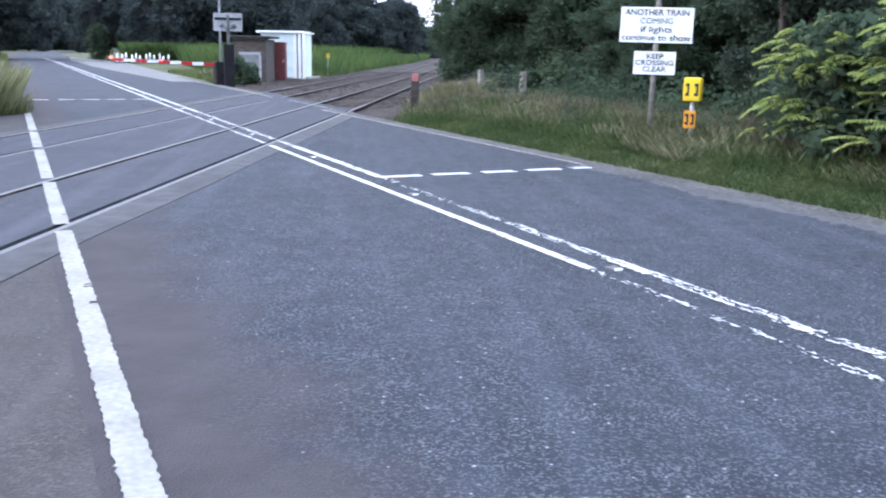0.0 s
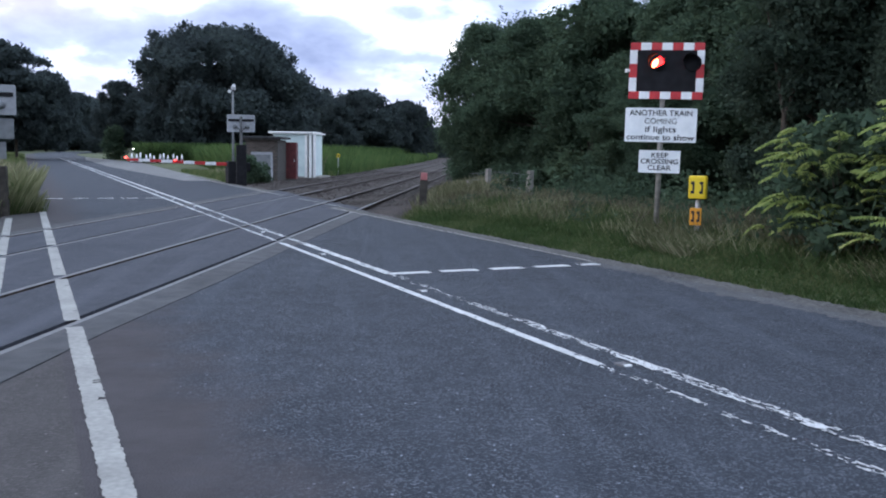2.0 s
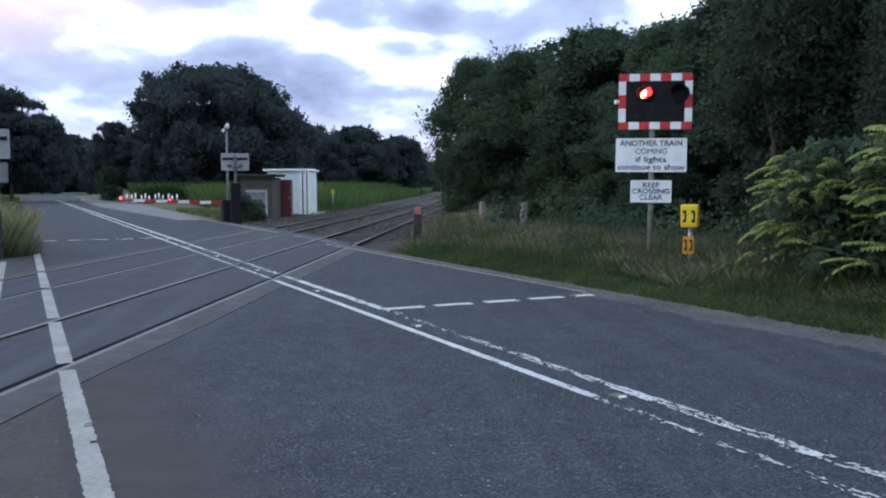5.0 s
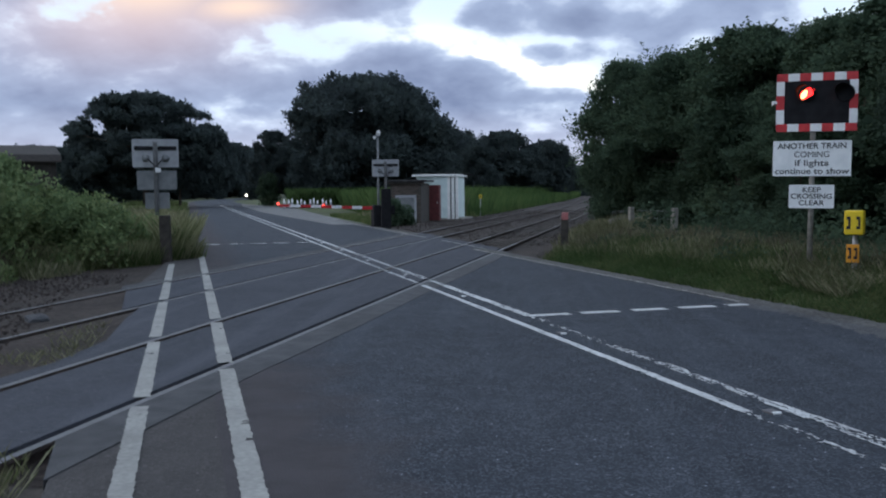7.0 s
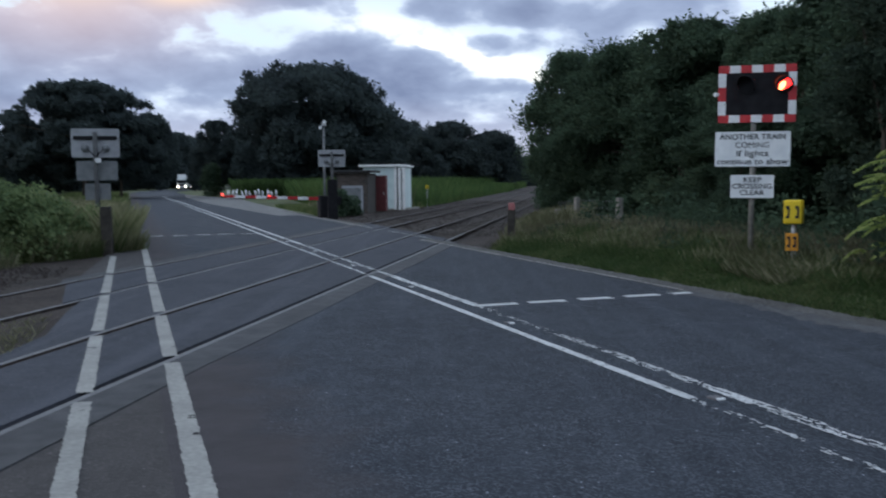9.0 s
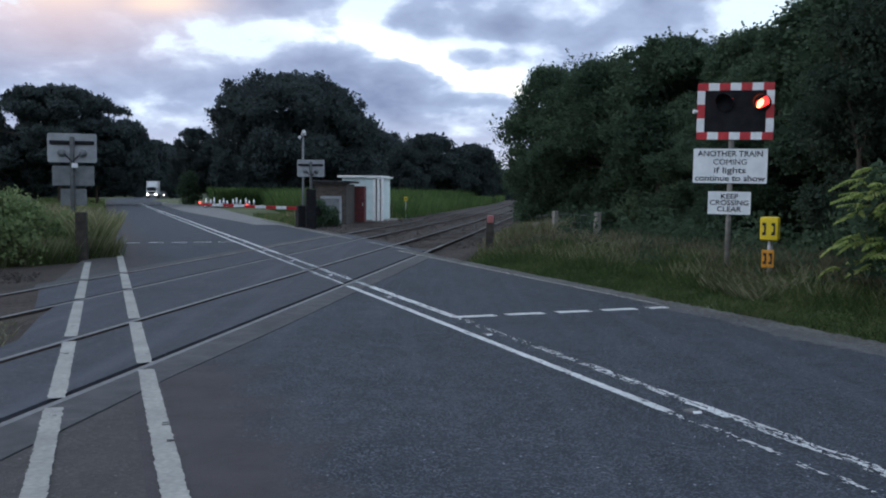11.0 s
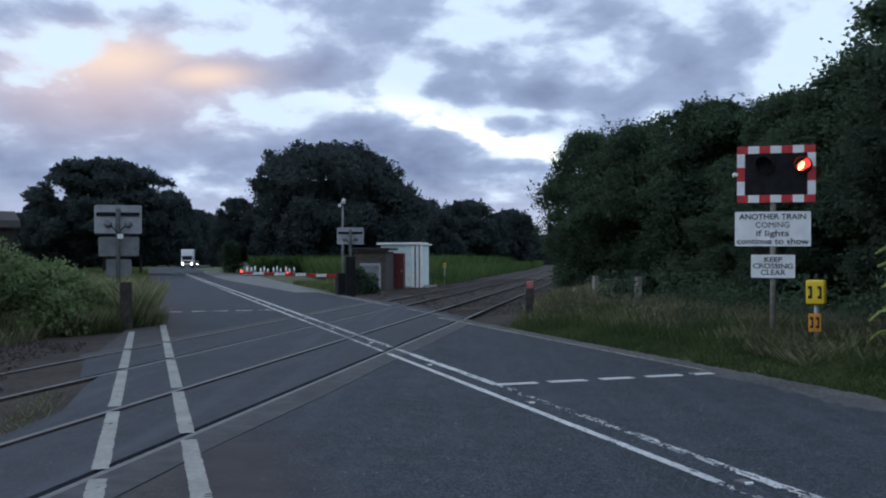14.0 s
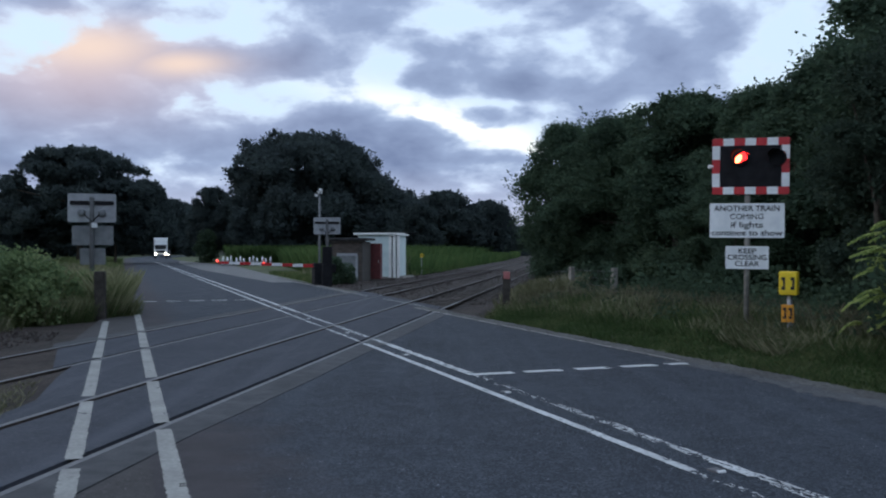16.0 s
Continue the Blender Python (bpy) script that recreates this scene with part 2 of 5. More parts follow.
    t.links.new(bp.outputs[0], b.inputs["Normal"])
    return m


M_ROAD = asphalt("chipped_asphalt", (0.020, 0.025, 0.035), (0.035, 0.042, 0.055), (0.146, 0.160, 0.188), brown=(0.045, 0.041, 0.045))
M_DECK = asphalt("crossing_asphalt", (0.037, 0.042, 0.054), (0.058, 0.063, 0.079), (0.087, 0.090, 0.108), chip_scale=55)
M_PATH = asphalt("path_asphalt", (0.044, 0.041, 0.043), (0.064, 0.060, 0.061), (0.100, 0.095, 0.094), chip_scale=60)
M_APRON = asphalt("pale_apron", (0.128, 0.128, 0.132), (0.176, 0.176, 0.176), (0.240, 0.240, 0.240), chip_scale=30)
M_EDGE = material("edge_grit", two((0.040, 0.039, 0.038), (0.115, 0.111, 0.108)), 16, 0.9, 0.5, 60, big=0.3)
M_WORN = asphalt("worn_margin_asphalt", (0.056, 0.059, 0.066), (0.092, 0.094, 0.100), (0.180, 0.180, 0.184), chip_scale=70)
M_BEAM = material("edge_beam_concrete", two((0.040, 0.042, 0.048), (0.068, 0.070, 0.077)), 4, 0.85, 0.35, 60, big=0.25)
M_PAINT = material("worn_white_paint", two((0.345, 0.356, 0.368), (0.575, 0.586, 0.598), 0.3, 0.6), 30, 0.6, 0.2, 80, big=0.15)
M_PAINT2 = material("dull_edge_paint", two((0.215, 0.213, 0.205), (0.320, 0.317, 0.300), 0.25, 0.7), 26, 0.75, 0.1, 120, big=0.2)
M_RAILRUST = material("dull_brown_rail_head", two((0.046, 0.038, 0.036), (0.088, 0.074, 0.070)), 9, 0.7, 0.1, 60, metal=0.1)
M_RAIL = material("polished_rail_head", two((0.070, 0.071, 0.078), (0.124, 0.125, 0.138)), 12, 0.5, 0.05, 90, metal=0.2)
M_RUST = material("rusty_rail_side", two((0.028, 0.021, 0.019), (0.062, 0.046, 0.040)), 9, 0.85, 0.3, 60)
M_DARK = material("dark_groove_bed", two((0.012, 0.012, 0.012), (0.03, 0.028, 0.027)), 20, 0.95, 0.3)
M_BALLAST = material("ballast_bed", two((0.018, 0.013, 0.011), (0.048, 0.035, 0.030)), 14, 0.95, 1.0, 22, big=0.3)
M_STONE = material("ballast_stone", two((0.023, 0.018, 0.016), (0.056, 0.044, 0.039)), 5, 0.9, 0.3, 30, island=0.35)
M_SLEEPER = material("weathered_sleeper", two((0.032, 0.026, 0.023), (0.08, 0.068, 0.06)), 7, 0.9, 0.4, 30, rand=0.3)
M_GROUND = material("rough_grass_ground", [(0.3, (0.036, 0.051, 0.019)), (0.5, (0.063, 0.080, 0.032)), (0.7, (0.117, 0.117, 0.063))], 1.4, 0.95, 0.8, 9, big=0.3)
M_GRASS = material("verge_grass", [(0.25, (0.064, 0.098, 0.038)), (0.5, (0.105, 0.142, 0.056)), (0.75, (0.190, 0.196, 0.096))], 0.6, 0.8, 0, island=0.5)
M_VERGE = material("fresh_verge_grass", [(0.25, (0.036, 0.066, 0.024)), (0.5, (0.062, 0.100, 0.036)), (0.75, (0.118, 0.138, 0.064))], 0.6, 0.8, 0, island=0.5)
M_DRY = material("dry_grass", [(0.25, (0.089, 0.095, 0.051)), (0.55, (0.166, 0.166, 0.100)), (0.8, (0.297, 0.291, 0.188))], 0.6, 0.85, 0, island=0.6)
M_STRAW = material("pale_straw", [(0.25, (0.150, 0.165, 0.082)), (0.55, (0.240, 0.246, 0.140)), (0.8, (0.380, 0.372, 0.240))], 0.6, 0.85, 0, island=0.6)
M_WEED = material("reddish_dead_weed", [(0.3, (0.082, 0.077, 0.053)), (0.7, (0.176, 0.162, 0.113))], 0.6, 0.85, 0, island=0.6)
M_CROP = material("tall_green_crop", [(0.25, (0.052, 0.095, 0.034)), (0.55, (0.082, 0.135, 0.046)), (0.8, (0.120, 0.165, 0.062))], 0.3, 0.8, 0, island=0.4)
M_LEAF = material("dark_oak_leaf", [(0.25, (0.046, 0.060, 0.064)), (0.55, (0.058, 0.076, 0.076)), (0.8, (0.074, 0.094, 0.088))], 0.35, 0.75, 0, island=0.3)
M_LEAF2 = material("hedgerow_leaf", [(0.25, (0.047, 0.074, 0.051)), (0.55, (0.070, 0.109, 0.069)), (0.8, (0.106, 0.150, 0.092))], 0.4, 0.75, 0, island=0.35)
# darker copy of the hedgerow leaf: shade at the right end, put into colour
M_LEAF4 = material("hedgerow_leaf_shade_copy", [(0.25, (0.036, 0.053, 0.041)), (0.55, (0.052, 0.077, 0.056)), (0.8, (0.078, 0.108, 0.073))], 0.4, 0.75, 0, island=0.35)
M_LEAF3 = material("bramble_leaf", [(0.25, (0.110, 0.160, 0.078)), (0.55, (0.178, 0.240, 0.112)), (0.8, (0.275, 0.322, 0.162))], 0.5, 0.65, 0, island=0.45)
M_FROND = material("bright_frond_leaf", [(0.25, (0.172, 0.233, 0.073)), (0.55, (0.290, 0.353, 0.112)), (0.8, (0.449, 0.479, 0.185))], 0.7, 0.55, 0, island=0.5)
for _m in (M_GRASS, M_DRY, M_STRAW, M_WEED, M_CROP, M_LEAF, M_LEAF2, M_LEAF3, M_LEAF4, M_FROND, M_VERGE):
    leafy(_m)
M_BARK = material("bark", two((0.035, 0.028, 0.022), (0.075, 0.062, 0.050)), 6, 0.95, 0.8, 18)
M_WOOD = material("weathered_post_wood", two((0.028, 0.025, 0.022), (0.066, 0.057, 0.049)), 7, 0.9, 0.6, 25)
M_CONCRETE = material("old_concrete_post", two((0.16, 0.15, 0.135), (0.27, 0.255, 0.23)), 9, 0.9, 0.4, 40, big=0.25)
M_GALV = material("galvanised_steel", two((0.32, 0.33, 0.34), (0.46, 0.47, 0.48)), 10, 0.5, 0.1, 40, metal=0.5, big=0.15)
M_GREYBACK = material("grey_sign_back", two((0.26, 0.27, 0.29), (0.34, 0.35, 0.37)), 5, 0.6, 0.1, 40, big=0.15)
M_GREYDARK = material("dark_grey_sign_back", two((0.13, 0.14, 0.15), (0.19, 0.20, 0.21)), 5, 0.6, 0.1, 40, big=0.15)
M_POST = material("dark_grey_post_paint", two((0.05, 0.052, 0.055), (0.09, 0.092, 0.095)), 5, 0.7, 0.1, 40, big=0.15)
M_BLACK = material("matt_black_paint", two((0.010, 0.010, 0.012), (0.018, 0.018, 0.021)), 6, 0.8, 0.1, spec=0.15)
M_LETTER = material("black_lettering", two((0.012, 0.012, 0.016), (0.02, 0.02, 0.025)), 6, 0.7, 0)
M_RED = material("red_reflective", two((0.40, 0.018, 0.025), (0.52, 0.03, 0.035)), 8, 0.45, 0.05, big=0.1)
M_WHITE = material("white_reflective", two((0.66, 0.67, 0.68), (0.78, 0.79, 0.80)), 8, 0.45, 0.05, big=0.1)
M_SIGN = material("white_sign_face", two((0.68, 0.70, 0.72), (0.80, 0.81, 0.82)), 5, 0.5, 0.05, big=0.08)
M_YELLOW = material("yellow_box_paint", two((0.648, 0.450, 0.011), (0.765, 0.558, 0.018)), 6, 0.4, 0.05, big=0.1)
M_ORANGE = material("orange_plate", two((0.62, 0.25, 0.015), (0.74, 0.33, 0.02)), 6, 0.45, 0.05, big=0.1)
M_LAMP = material("lit_red_lens", two((0.5, 0.03, 0.02), (0.6, 0.05, 0.03)), 4, 0.3, 0, emit=((1.0, 0.17, 0.055), 9.0))
M_LENS = material("glowing_red_glass", two((0.5, 0.03, 0.02), (0.6, 0.05, 0.03)), 4, 0.3, 0, emit=((1.0, 0.016, 0.016), 3.0))
M_TIPLAMP = material("lit_barrier_lamp", two((0.5, 0.03, 0.02), (0.6, 0.05, 0.03)), 4, 0.3, 0, emit=((1.0, 0.07, 0.05), 2.5))
M_HEAD = material("lit_headlamp", two((0.8, 0.8, 0.75), (0.9, 0.9, 0.85)), 4, 0.3, 0, emit=((1.0, 0.86, 0.62), 14.0))
M_LORRY = material("white_lorry_paint", two((0.62, 0.63, 0.64), (0.72, 0.73, 0.74)), 3, 0.4, 0, big=0.1)
M_GLASS = material("dark_windscreen", two((0.015, 0.018, 0.02), (0.03, 0.034, 0.038)), 3, 0.12, 0)
M_TYRE = material("tyre_rubber", two((0.015, 0.015, 0.015), (0.03, 0.03, 0.03)), 8, 0.9, 0.2)
M_HUT = material("pale_green_grey_cladding", two((0.52, 0.62, 0.62), (0.62, 0.72, 0.71)), 2.5, 0.6, 0.1, 20, big=0.12)
M_HUTW = material("white_trim_paint", two((0.66, 0.67, 0.66), (0.78, 0.78, 0.77)), 4, 0.55, 0.1, big=0.1)
M_DOORRED = material("dull_red_door", two((0.085, 0.018, 0.020), (0.13, 0.028, 0.03)), 4, 0.6, 0.1)
M_BRICK = material("sooty_brick", two((0.055, 0.045, 0.040), (0.11, 0.088, 0.075)), 9, 0.9, 0.4, 30, rand=0.35)
M_MORTAR = material("dark_mortar", two((0.05, 0.046, 0.042), (0.085, 0.08, 0.074)), 12, 0.95, 0.3)
M_FELT = material("roofing_felt", two((0.02, 0.02, 0.022), (0.045, 0.044, 0.046)), 6, 0.9, 0.3)
M_BARN = material("brown_sheet_roof", two((0.014, 0.012, 0.011), (0.032, 0.025, 0.022)), 3, 0.8, 0.2)
M_PINK = material("faded_red_reflector", two((0.375, 0.120, 0.120), (0.465, 0.180, 0.173)), 9, 0.6, 0.1)
M_PHONE = material("white_phone_plastic", two((0.66, 0.70, 0.76), (0.70, 0.74, 0.80)), 3, 0.35, 0)
M_BEZEL = material("cream_phone_edge", two((0.66, 0.54, 0.36), (0.74, 0.62, 0.44)), 5, 0.4, 0)
M_SCREEN = material("lit_phone_screen", two((0.5, 0.45, 0.4), (0.55, 0.5, 0.45)), 4, 0.3, 0, emit=((0.80, 0.58, 0.45), 0.16))
M_SCREENDK = material("grey_screen_mark", two((0.1, 0.1, 0.1), (0.12, 0.12, 0.12)), 4, 0.3, 0)


# ---- frames of the plan: the road (s across, r along) and the railway (u across, v along) ----
RA, TA = radians(19.3), radians(8.73)
RD = Vector((-math.sin(RA), math.cos(RA)))
RN = Vector((math.cos(RA), math.sin(RA)))
TD = Vector((math.sin(TA), math.cos(TA)))
TN = Vector((math.cos(TA), -math.sin(TA)))


def road_at(s, r, z=0.0):
    p = RN * s + RD * r
    bend = 0.0012 * max(0.0, r - 158) ** 2
    return Vector((p.x + bend, p.y, z))


def track_at(u, v, z=0.0):
    p = TN * u + TD * v
    return Vector((p.x, p.y, z)) - Vector((TN.x, TN.y, 0)) * (1.6e-4 * max(0.0, v - 50) ** 2)


def cross_at(u, s, z=0.0):
    """Where the line u of the railway meets the line s of the road."""
    det = TN.x * RN.y - TN.y * RN.x
    return Vector(((u * RN.y - TN.y * s) / det, (TN.x * s - u * RN.x) / det, z))


def s_of(x, y):
    return RN.x * x + RN.y * y


def u_of(x, y):
    return TN.x * x + TN.y * y


def smooth(a, b, x):
    t = min(1.0, max(0.0, (x - a) / (b - a)))
    return t * t * (3 - 2 * t)


def ground_z(x, y):
    s, u = s_of(x, y), u_of(x, y)
    r = RD.x * x + RD.y * y
    z = 0.02 * noise.noise(Vector((x * 0.5, y * 0.5, 0)))
    bank = 0.17 * min(max(s - 7.95, 0.0), 2.1) * smooth(-2.4, 0.2, u)
    z += bank - 0.02
    if -1.2 < s < 8.05 and r < 330:
        z = -0.2
    bed = smooth(-14.0, -13.0, u) * (1 - smooth(-2.6, -1.9, u))
    z = z * (1 - bed) - 0.35 * bed
    return z


# ---- builders ----
def finish(ob, bm, mat, smooth_faces=False):
    bmesh.ops.recalc_face_normals(bm, faces=bm.faces[:])
    bm.to_mesh(ob.data)
    bm.free()
    ob.data.materials.append(mat)
    if smooth_faces:
        for p in ob.data.polygons:
            p.use_smooth = True
    return ob


def part(name, bm, mat, parent=None, label="", smooth_faces=False):
    ob = new(name, bpy.data.meshes.new(name))
    finish(ob, bm, mat, smooth_faces)
    if parent is not None:
        ob.parent = parent
    if label:
        ob["label"] = label
    return ob


def thing(name, m, label, category, group=""):
    ob = new(name)
    ob.empty_display_size = 0.2
    ob.matrix_world = m
    return tagged(ob, label, category, group)


def box(x0, x1, y0, y1, z0, z1, bevel=0.0, bm=None):
    bm = bm or bmesh.new()
    m = Matrix.Translation(((x0 + x1) / 2, (y0 + y1) / 2, (z0 + z1) / 2)) @ Matrix.Diagonal((x1 - x0, y1 - y0, z1 - z0, 1))
    g = bmesh.ops.create_cube(bm, size=1, matrix=m)
    if bevel:
        es = list({e for v in g["verts"] for e in v.link_edges})
        bmesh.ops.bevel(bm, geom=es, offset=bevel, segments=2, profile=0.5, affect="EDGES")
    return bm


def rod(r0, r1, a, b, seg=12, bm=None):
    bm = bm or bmesh.new()
    a, b = Vector(a), Vector(b)
    d = b - a
    m = Matrix.Translation((a + b) / 2) @ d.to_track_quat("Z", "Y").to_matrix().to_4x4()
    bmesh.ops.create_cone(bm, cap_ends=True, segments=seg, radius1=r0, radius2=r1, depth=d.length, matrix=m)
    return bm


def rounded_plate(w, h, d, r, seg=6):
    """An upright plate with round corners: x across, z up, its face towards -y."""
    bm = bmesh.new()
    pts = []
    for cx, cz, a0 in ((w / 2 - r, h / 2 - r, 0), (-w / 2 + r, h / 2 - r, 90), (-w / 2 + r, -h / 2 + r, 180), (w / 2 - r, -h / 2 + r, 270)):
        for i in range(seg + 1):
            a = radians(a0 + 90 * i / seg)
            pts.append((cx + r * math.cos(a), cz + r * math.sin(a)))
    f = bm.faces.new([bm.verts.new((x, 0, z)) for x, z in pts])
    g = bmesh.ops.extrude_face_region(bm, geom=[f])
    bmesh.ops.translate(bm, vec=(0, d, 0), verts=[v for v in g["geom"] if isinstance(v, bmesh.types.BMVert)])
    return bm


def slab(corners, depth, bm=None):
    """A flat piece with the given top corners and a thickness."""
    bm = bm or bmesh.new()
    top = [bm.verts.new(c) for c in corners]
    low = [bm.verts.new((c[0], c[1], c[2] - depth)) for c in corners]
    bm.faces.new(top)
    bm.faces.new(low[::-1])
    for i in range(len(top)):
        j = (i + 1) % len(top)
        bm.faces.new((top[j], top[i], low[i], low[j]))
    return bm


def quads_mesh(name, corners, mat):
    """One mesh from an array of separate four-cornered leaves or blades."""
    n = len(corners)
    me = bpy.data.meshes.new(name)
    me.vertices.add(n * 4)
    me.vertices.foreach_set("co", corners.reshape(-1).astype(np.float32))
    me.loops.add(n * 4)
    me.loops.foreach_set("vertex_index", np.arange(n * 4, dtype=np.int32))
    me.polygons.add(n)
    me.polygons.foreach_set("loop_start", np.arange(0, n * 4, 4, dtype=np.int32))
    me.update(calc_edges=True)
    me.materials.append(mat)
    return me


def unit(a):
    return a / np.maximum(np.linalg.norm(a, axis=1, keepdims=True), 1e-9)


def leaf_quads(rng, centres, size, slim=0.55, hang=0.0):
    n = len(centres)
    a = rng.normal(size=(n, 3))
    a[:, 2] -= hang
    a = unit(a)
    b = unit(np.cross(a, rng.normal(size=(n, 3))))
    s = (size * rng.uniform(0.6, 1.4, n))[:, None]
    a, b = a * s, b * s * slim
    return np.stack([centres - a, centres + b - 0.15 * a, centres + a, centres - b - 0.15 * a], axis=1)


def blob_points(rng, blobs, n, shell=0.62):
    """Points in a heap of ellipsoids, most of them near their skins, thinned into clumps."""
    w = np.array([rx * ry + ry * rz + rx * rz for _, _, _, rx, ry, rz in blobs])
    pick = rng.choice(len(blobs), n, p=w / w.sum())
    b = np.array(blobs)[pick]
    d = unit(rng.normal(size=(n, 3)))
    rad = shell + (1.08 - shell) * rng.uniform(0, 1, n) ** 0.6
    rad *= 1 + 0.13 * np.sin(d[:, 0] * 9 + b[:, 0] * 3) * np.cos(d[:, 2] * 8 + b[:, 1]) + 0.06 * rng.normal(size=n)
    return b[:, :3] + d * b[:, 3:] * rad[:, None] + rng.normal(size=(n, 3)) * b[:, 3:] * 0.11


def crown_blobs(rng, width, height, base, count, lump, flat=0.85, taper=0.0):
    """A heap of lumps that fills a crown; a small flat gives level tiers with gaps between them."""
    out = []
    for _ in range(count):
        a, k = rng.uniform(0, 2 * math.pi), rng.uniform(0, 1)
        z = base + (height - base) * rng.uniform(0.0, 1.0)
        f = (z - base) / (height - base)
        reach = width / 2 * math.sqrt(max(0.05, 1 - (2 * f - 0.85) ** 2 * 0.75)) * (1 - taper * f) - lump * 0.7
        rr = max(reach, 0.2) * math.sqrt(k)
        q = lump * rng.uniform(0.65, 1.25)
        here = (rr * math.cos(a), rr * math.sin(a), min(z, height - q * 0.8))
        out.append((*here, q * 1.1, q * 1.1, q * flat))
        for _ in range(3):
            d = unit(rng.normal(size=(1, 3)))[0]
            k2 = q * rng.uniform(0.3, 0.5)
            out.append((here[0] + d[0] * q, here[1] + d[1] * q, max(0.1, here[2] + d[2] * q * 0.94 * flat), k2, k2, k2 * (0.3 + 0.7 * flat)))
    return out


def make_tree(name, seed, width, height, base, leaves, leaf, lump, count, mat, label, stems=1, trunk_r=0.35, flat=0.85, shoots=0, taper=0.0):
    rng = np.random.default_rng(seed)
    tree = thing(name, Matrix(), label, "tree")
    bm = bmesh.new()
    blobs = crown_blobs(rng, width, height, base, count, lump, flat, taper)
    for k in range(stems):
        ox, oy = (0, 0) if stems == 1 else rng.uniform(-width * 0.2, width * 0.2, 2)
        mid = (ox * 1.2, oy * 1.2, base + (height - base) * 0.35)
        rod(trunk_r, trunk_r * 0.6, (ox, oy, -0.3), mid, 9, bm)
        for i in range(7 // stems + 2):
            q = blobs[rng.integers(len(blobs))]
            rod(trunk_r * 0.4, trunk_r * 0.08, mid, (q[0], q[1], q[2]), 6, bm)
    part("trunk", bm, M_BARK, tree, "dark trunk with forking limbs")
    pts = blob_points(rng, blobs, leaves)
    if shoots:
        # young shoots that stand out of the crown's skin
        tips = pts[rng.choice(len(pts), shoots)]
        tips = tips[tips[:, 2] > base + (height - base) * 0.45]
        rise_ = unit(rng.normal(size=(len(tips), 3)) * 0.45 + np.array([0, 0, 1.0]) + np.column_stack([tips[:, :2], np.zeros(len(tips))]) / width)
        long_ = rng.uniform(0.25, 0.85, len(tips)) * lump
        along = rng.uniform(0, 1, (len(tips), 14))
        sprig = tips[:, None, :] + rise_[:, None, :] * (along * long_[:, None])[..., None] + rng.normal(size=(len(tips), 14, 3)) * leaf * 0.9 * (1.2 - along)[..., None]
        pts = np.concatenate([pts, sprig.reshape(-1, 3)])
    outer = leaf_quads(rng, pts, leaf, 0.6, 0.3)
    inner = leaf_quads(rng, blob_points(rng, [(*q[:3], q[3] * 0.65, q[4] * 0.65, q[5] * 0.65) for q in blobs], leaves // 5, 0.2), leaf * 2.2, 0.7)
    crown = new("crown", quads_mesh("crown", np.concatenate([outer, inner]), mat))
    crown.parent = tree
    crown["label"] = "dense dark green leaf crown"
    return tree


def place(ob, x, y, z=None, turn=0.0, sx=1.0, sz=1.0):
    return pose(x, y, ground_z(x, y) - 0.05 if z is None else z, 0, 0, turn) @ Matrix.Diagonal((sx, sx, sz, 1))


def blades(rng, xy, zs, height, width, lean):
    n = len(xy)
    base = np.column_stack([xy, zs])
    a = rng.uniform(0, 2 * math.pi, n)
    side = np.column_stack([np.cos(a), np.sin(a), np.zeros(n)]) * (width * rng.uniform(0.6, 1.4, n))[:, None]
    hh = height * rng.uniform(0.5, 1.3, n)
    b = rng.uniform(0, 2 * math.pi, n)
    tip = base + np.column_stack([np.cos(b) * lean * hh, np.sin(b) * lean * hh, hh])
    mid = (base + tip) / 2 + np.column_stack([np.zeros(n), np.zeros(n), hh * 0.12])
    return np.stack([base - side, base + side, mid + side * 0.8 + (tip - mid) * 0.4, tip], axis=1)


def stuff(name, me, label, category):
    return tagged(new(name, me), label, category, kind="stuff")


# ---- the ground, one sheet to the horizon ----
def build_ground():
    def axis(lo, hi, step, far):
        core = list(np.arange(lo, hi + 0.001, step))
        out, d = [], step
        x = hi
        while x < far:
            d *= 1.35
            x += d
            out.append(x)
        neg, d, x = [], step, lo
        while x > -far:
            d *= 1.35
            x -= d
            neg.append(x)
        return neg[::-1] + core + out
    xs, ys = axis(-26, 22, 0.5, 2500), axis(-8, 66, 0.5, 2500)
    verts = [(x, y, ground_z(x, y)) for y in ys for x in xs]
    w = len(xs)
    faces = [(j * w + i, j * w + i + 1, (j + 1) * w + i + 1, (j + 1) * w + i) for j in range(len(ys) - 1) for i in range(w - 1)]
    me = bpy.data.meshes.new("ground")
    me.from_pydata(verts, [], faces)
    me.materials.append(M_GROUND)
    for p in me.polygons:
        p.use_smooth = True
    tagged(new("ground", me), "rough grassy ground with bare earth", "ground", kind="structure")


build_ground()


# ---- the road and the crossing ----
def structure(name, bm, mat, label, category):
    return tagged(part(name, bm, mat), label, category, kind="structure")


S0, S1 = 0.2, 7.72
near = [road_at(S0, -14), road_at(S1, -14), cross_at(-3.77, S1), cross_at(-3.77, S0)]
structure("road", slab(near, 0.15), M_ROAD, "worn dark grey chipped asphalt road", "road")

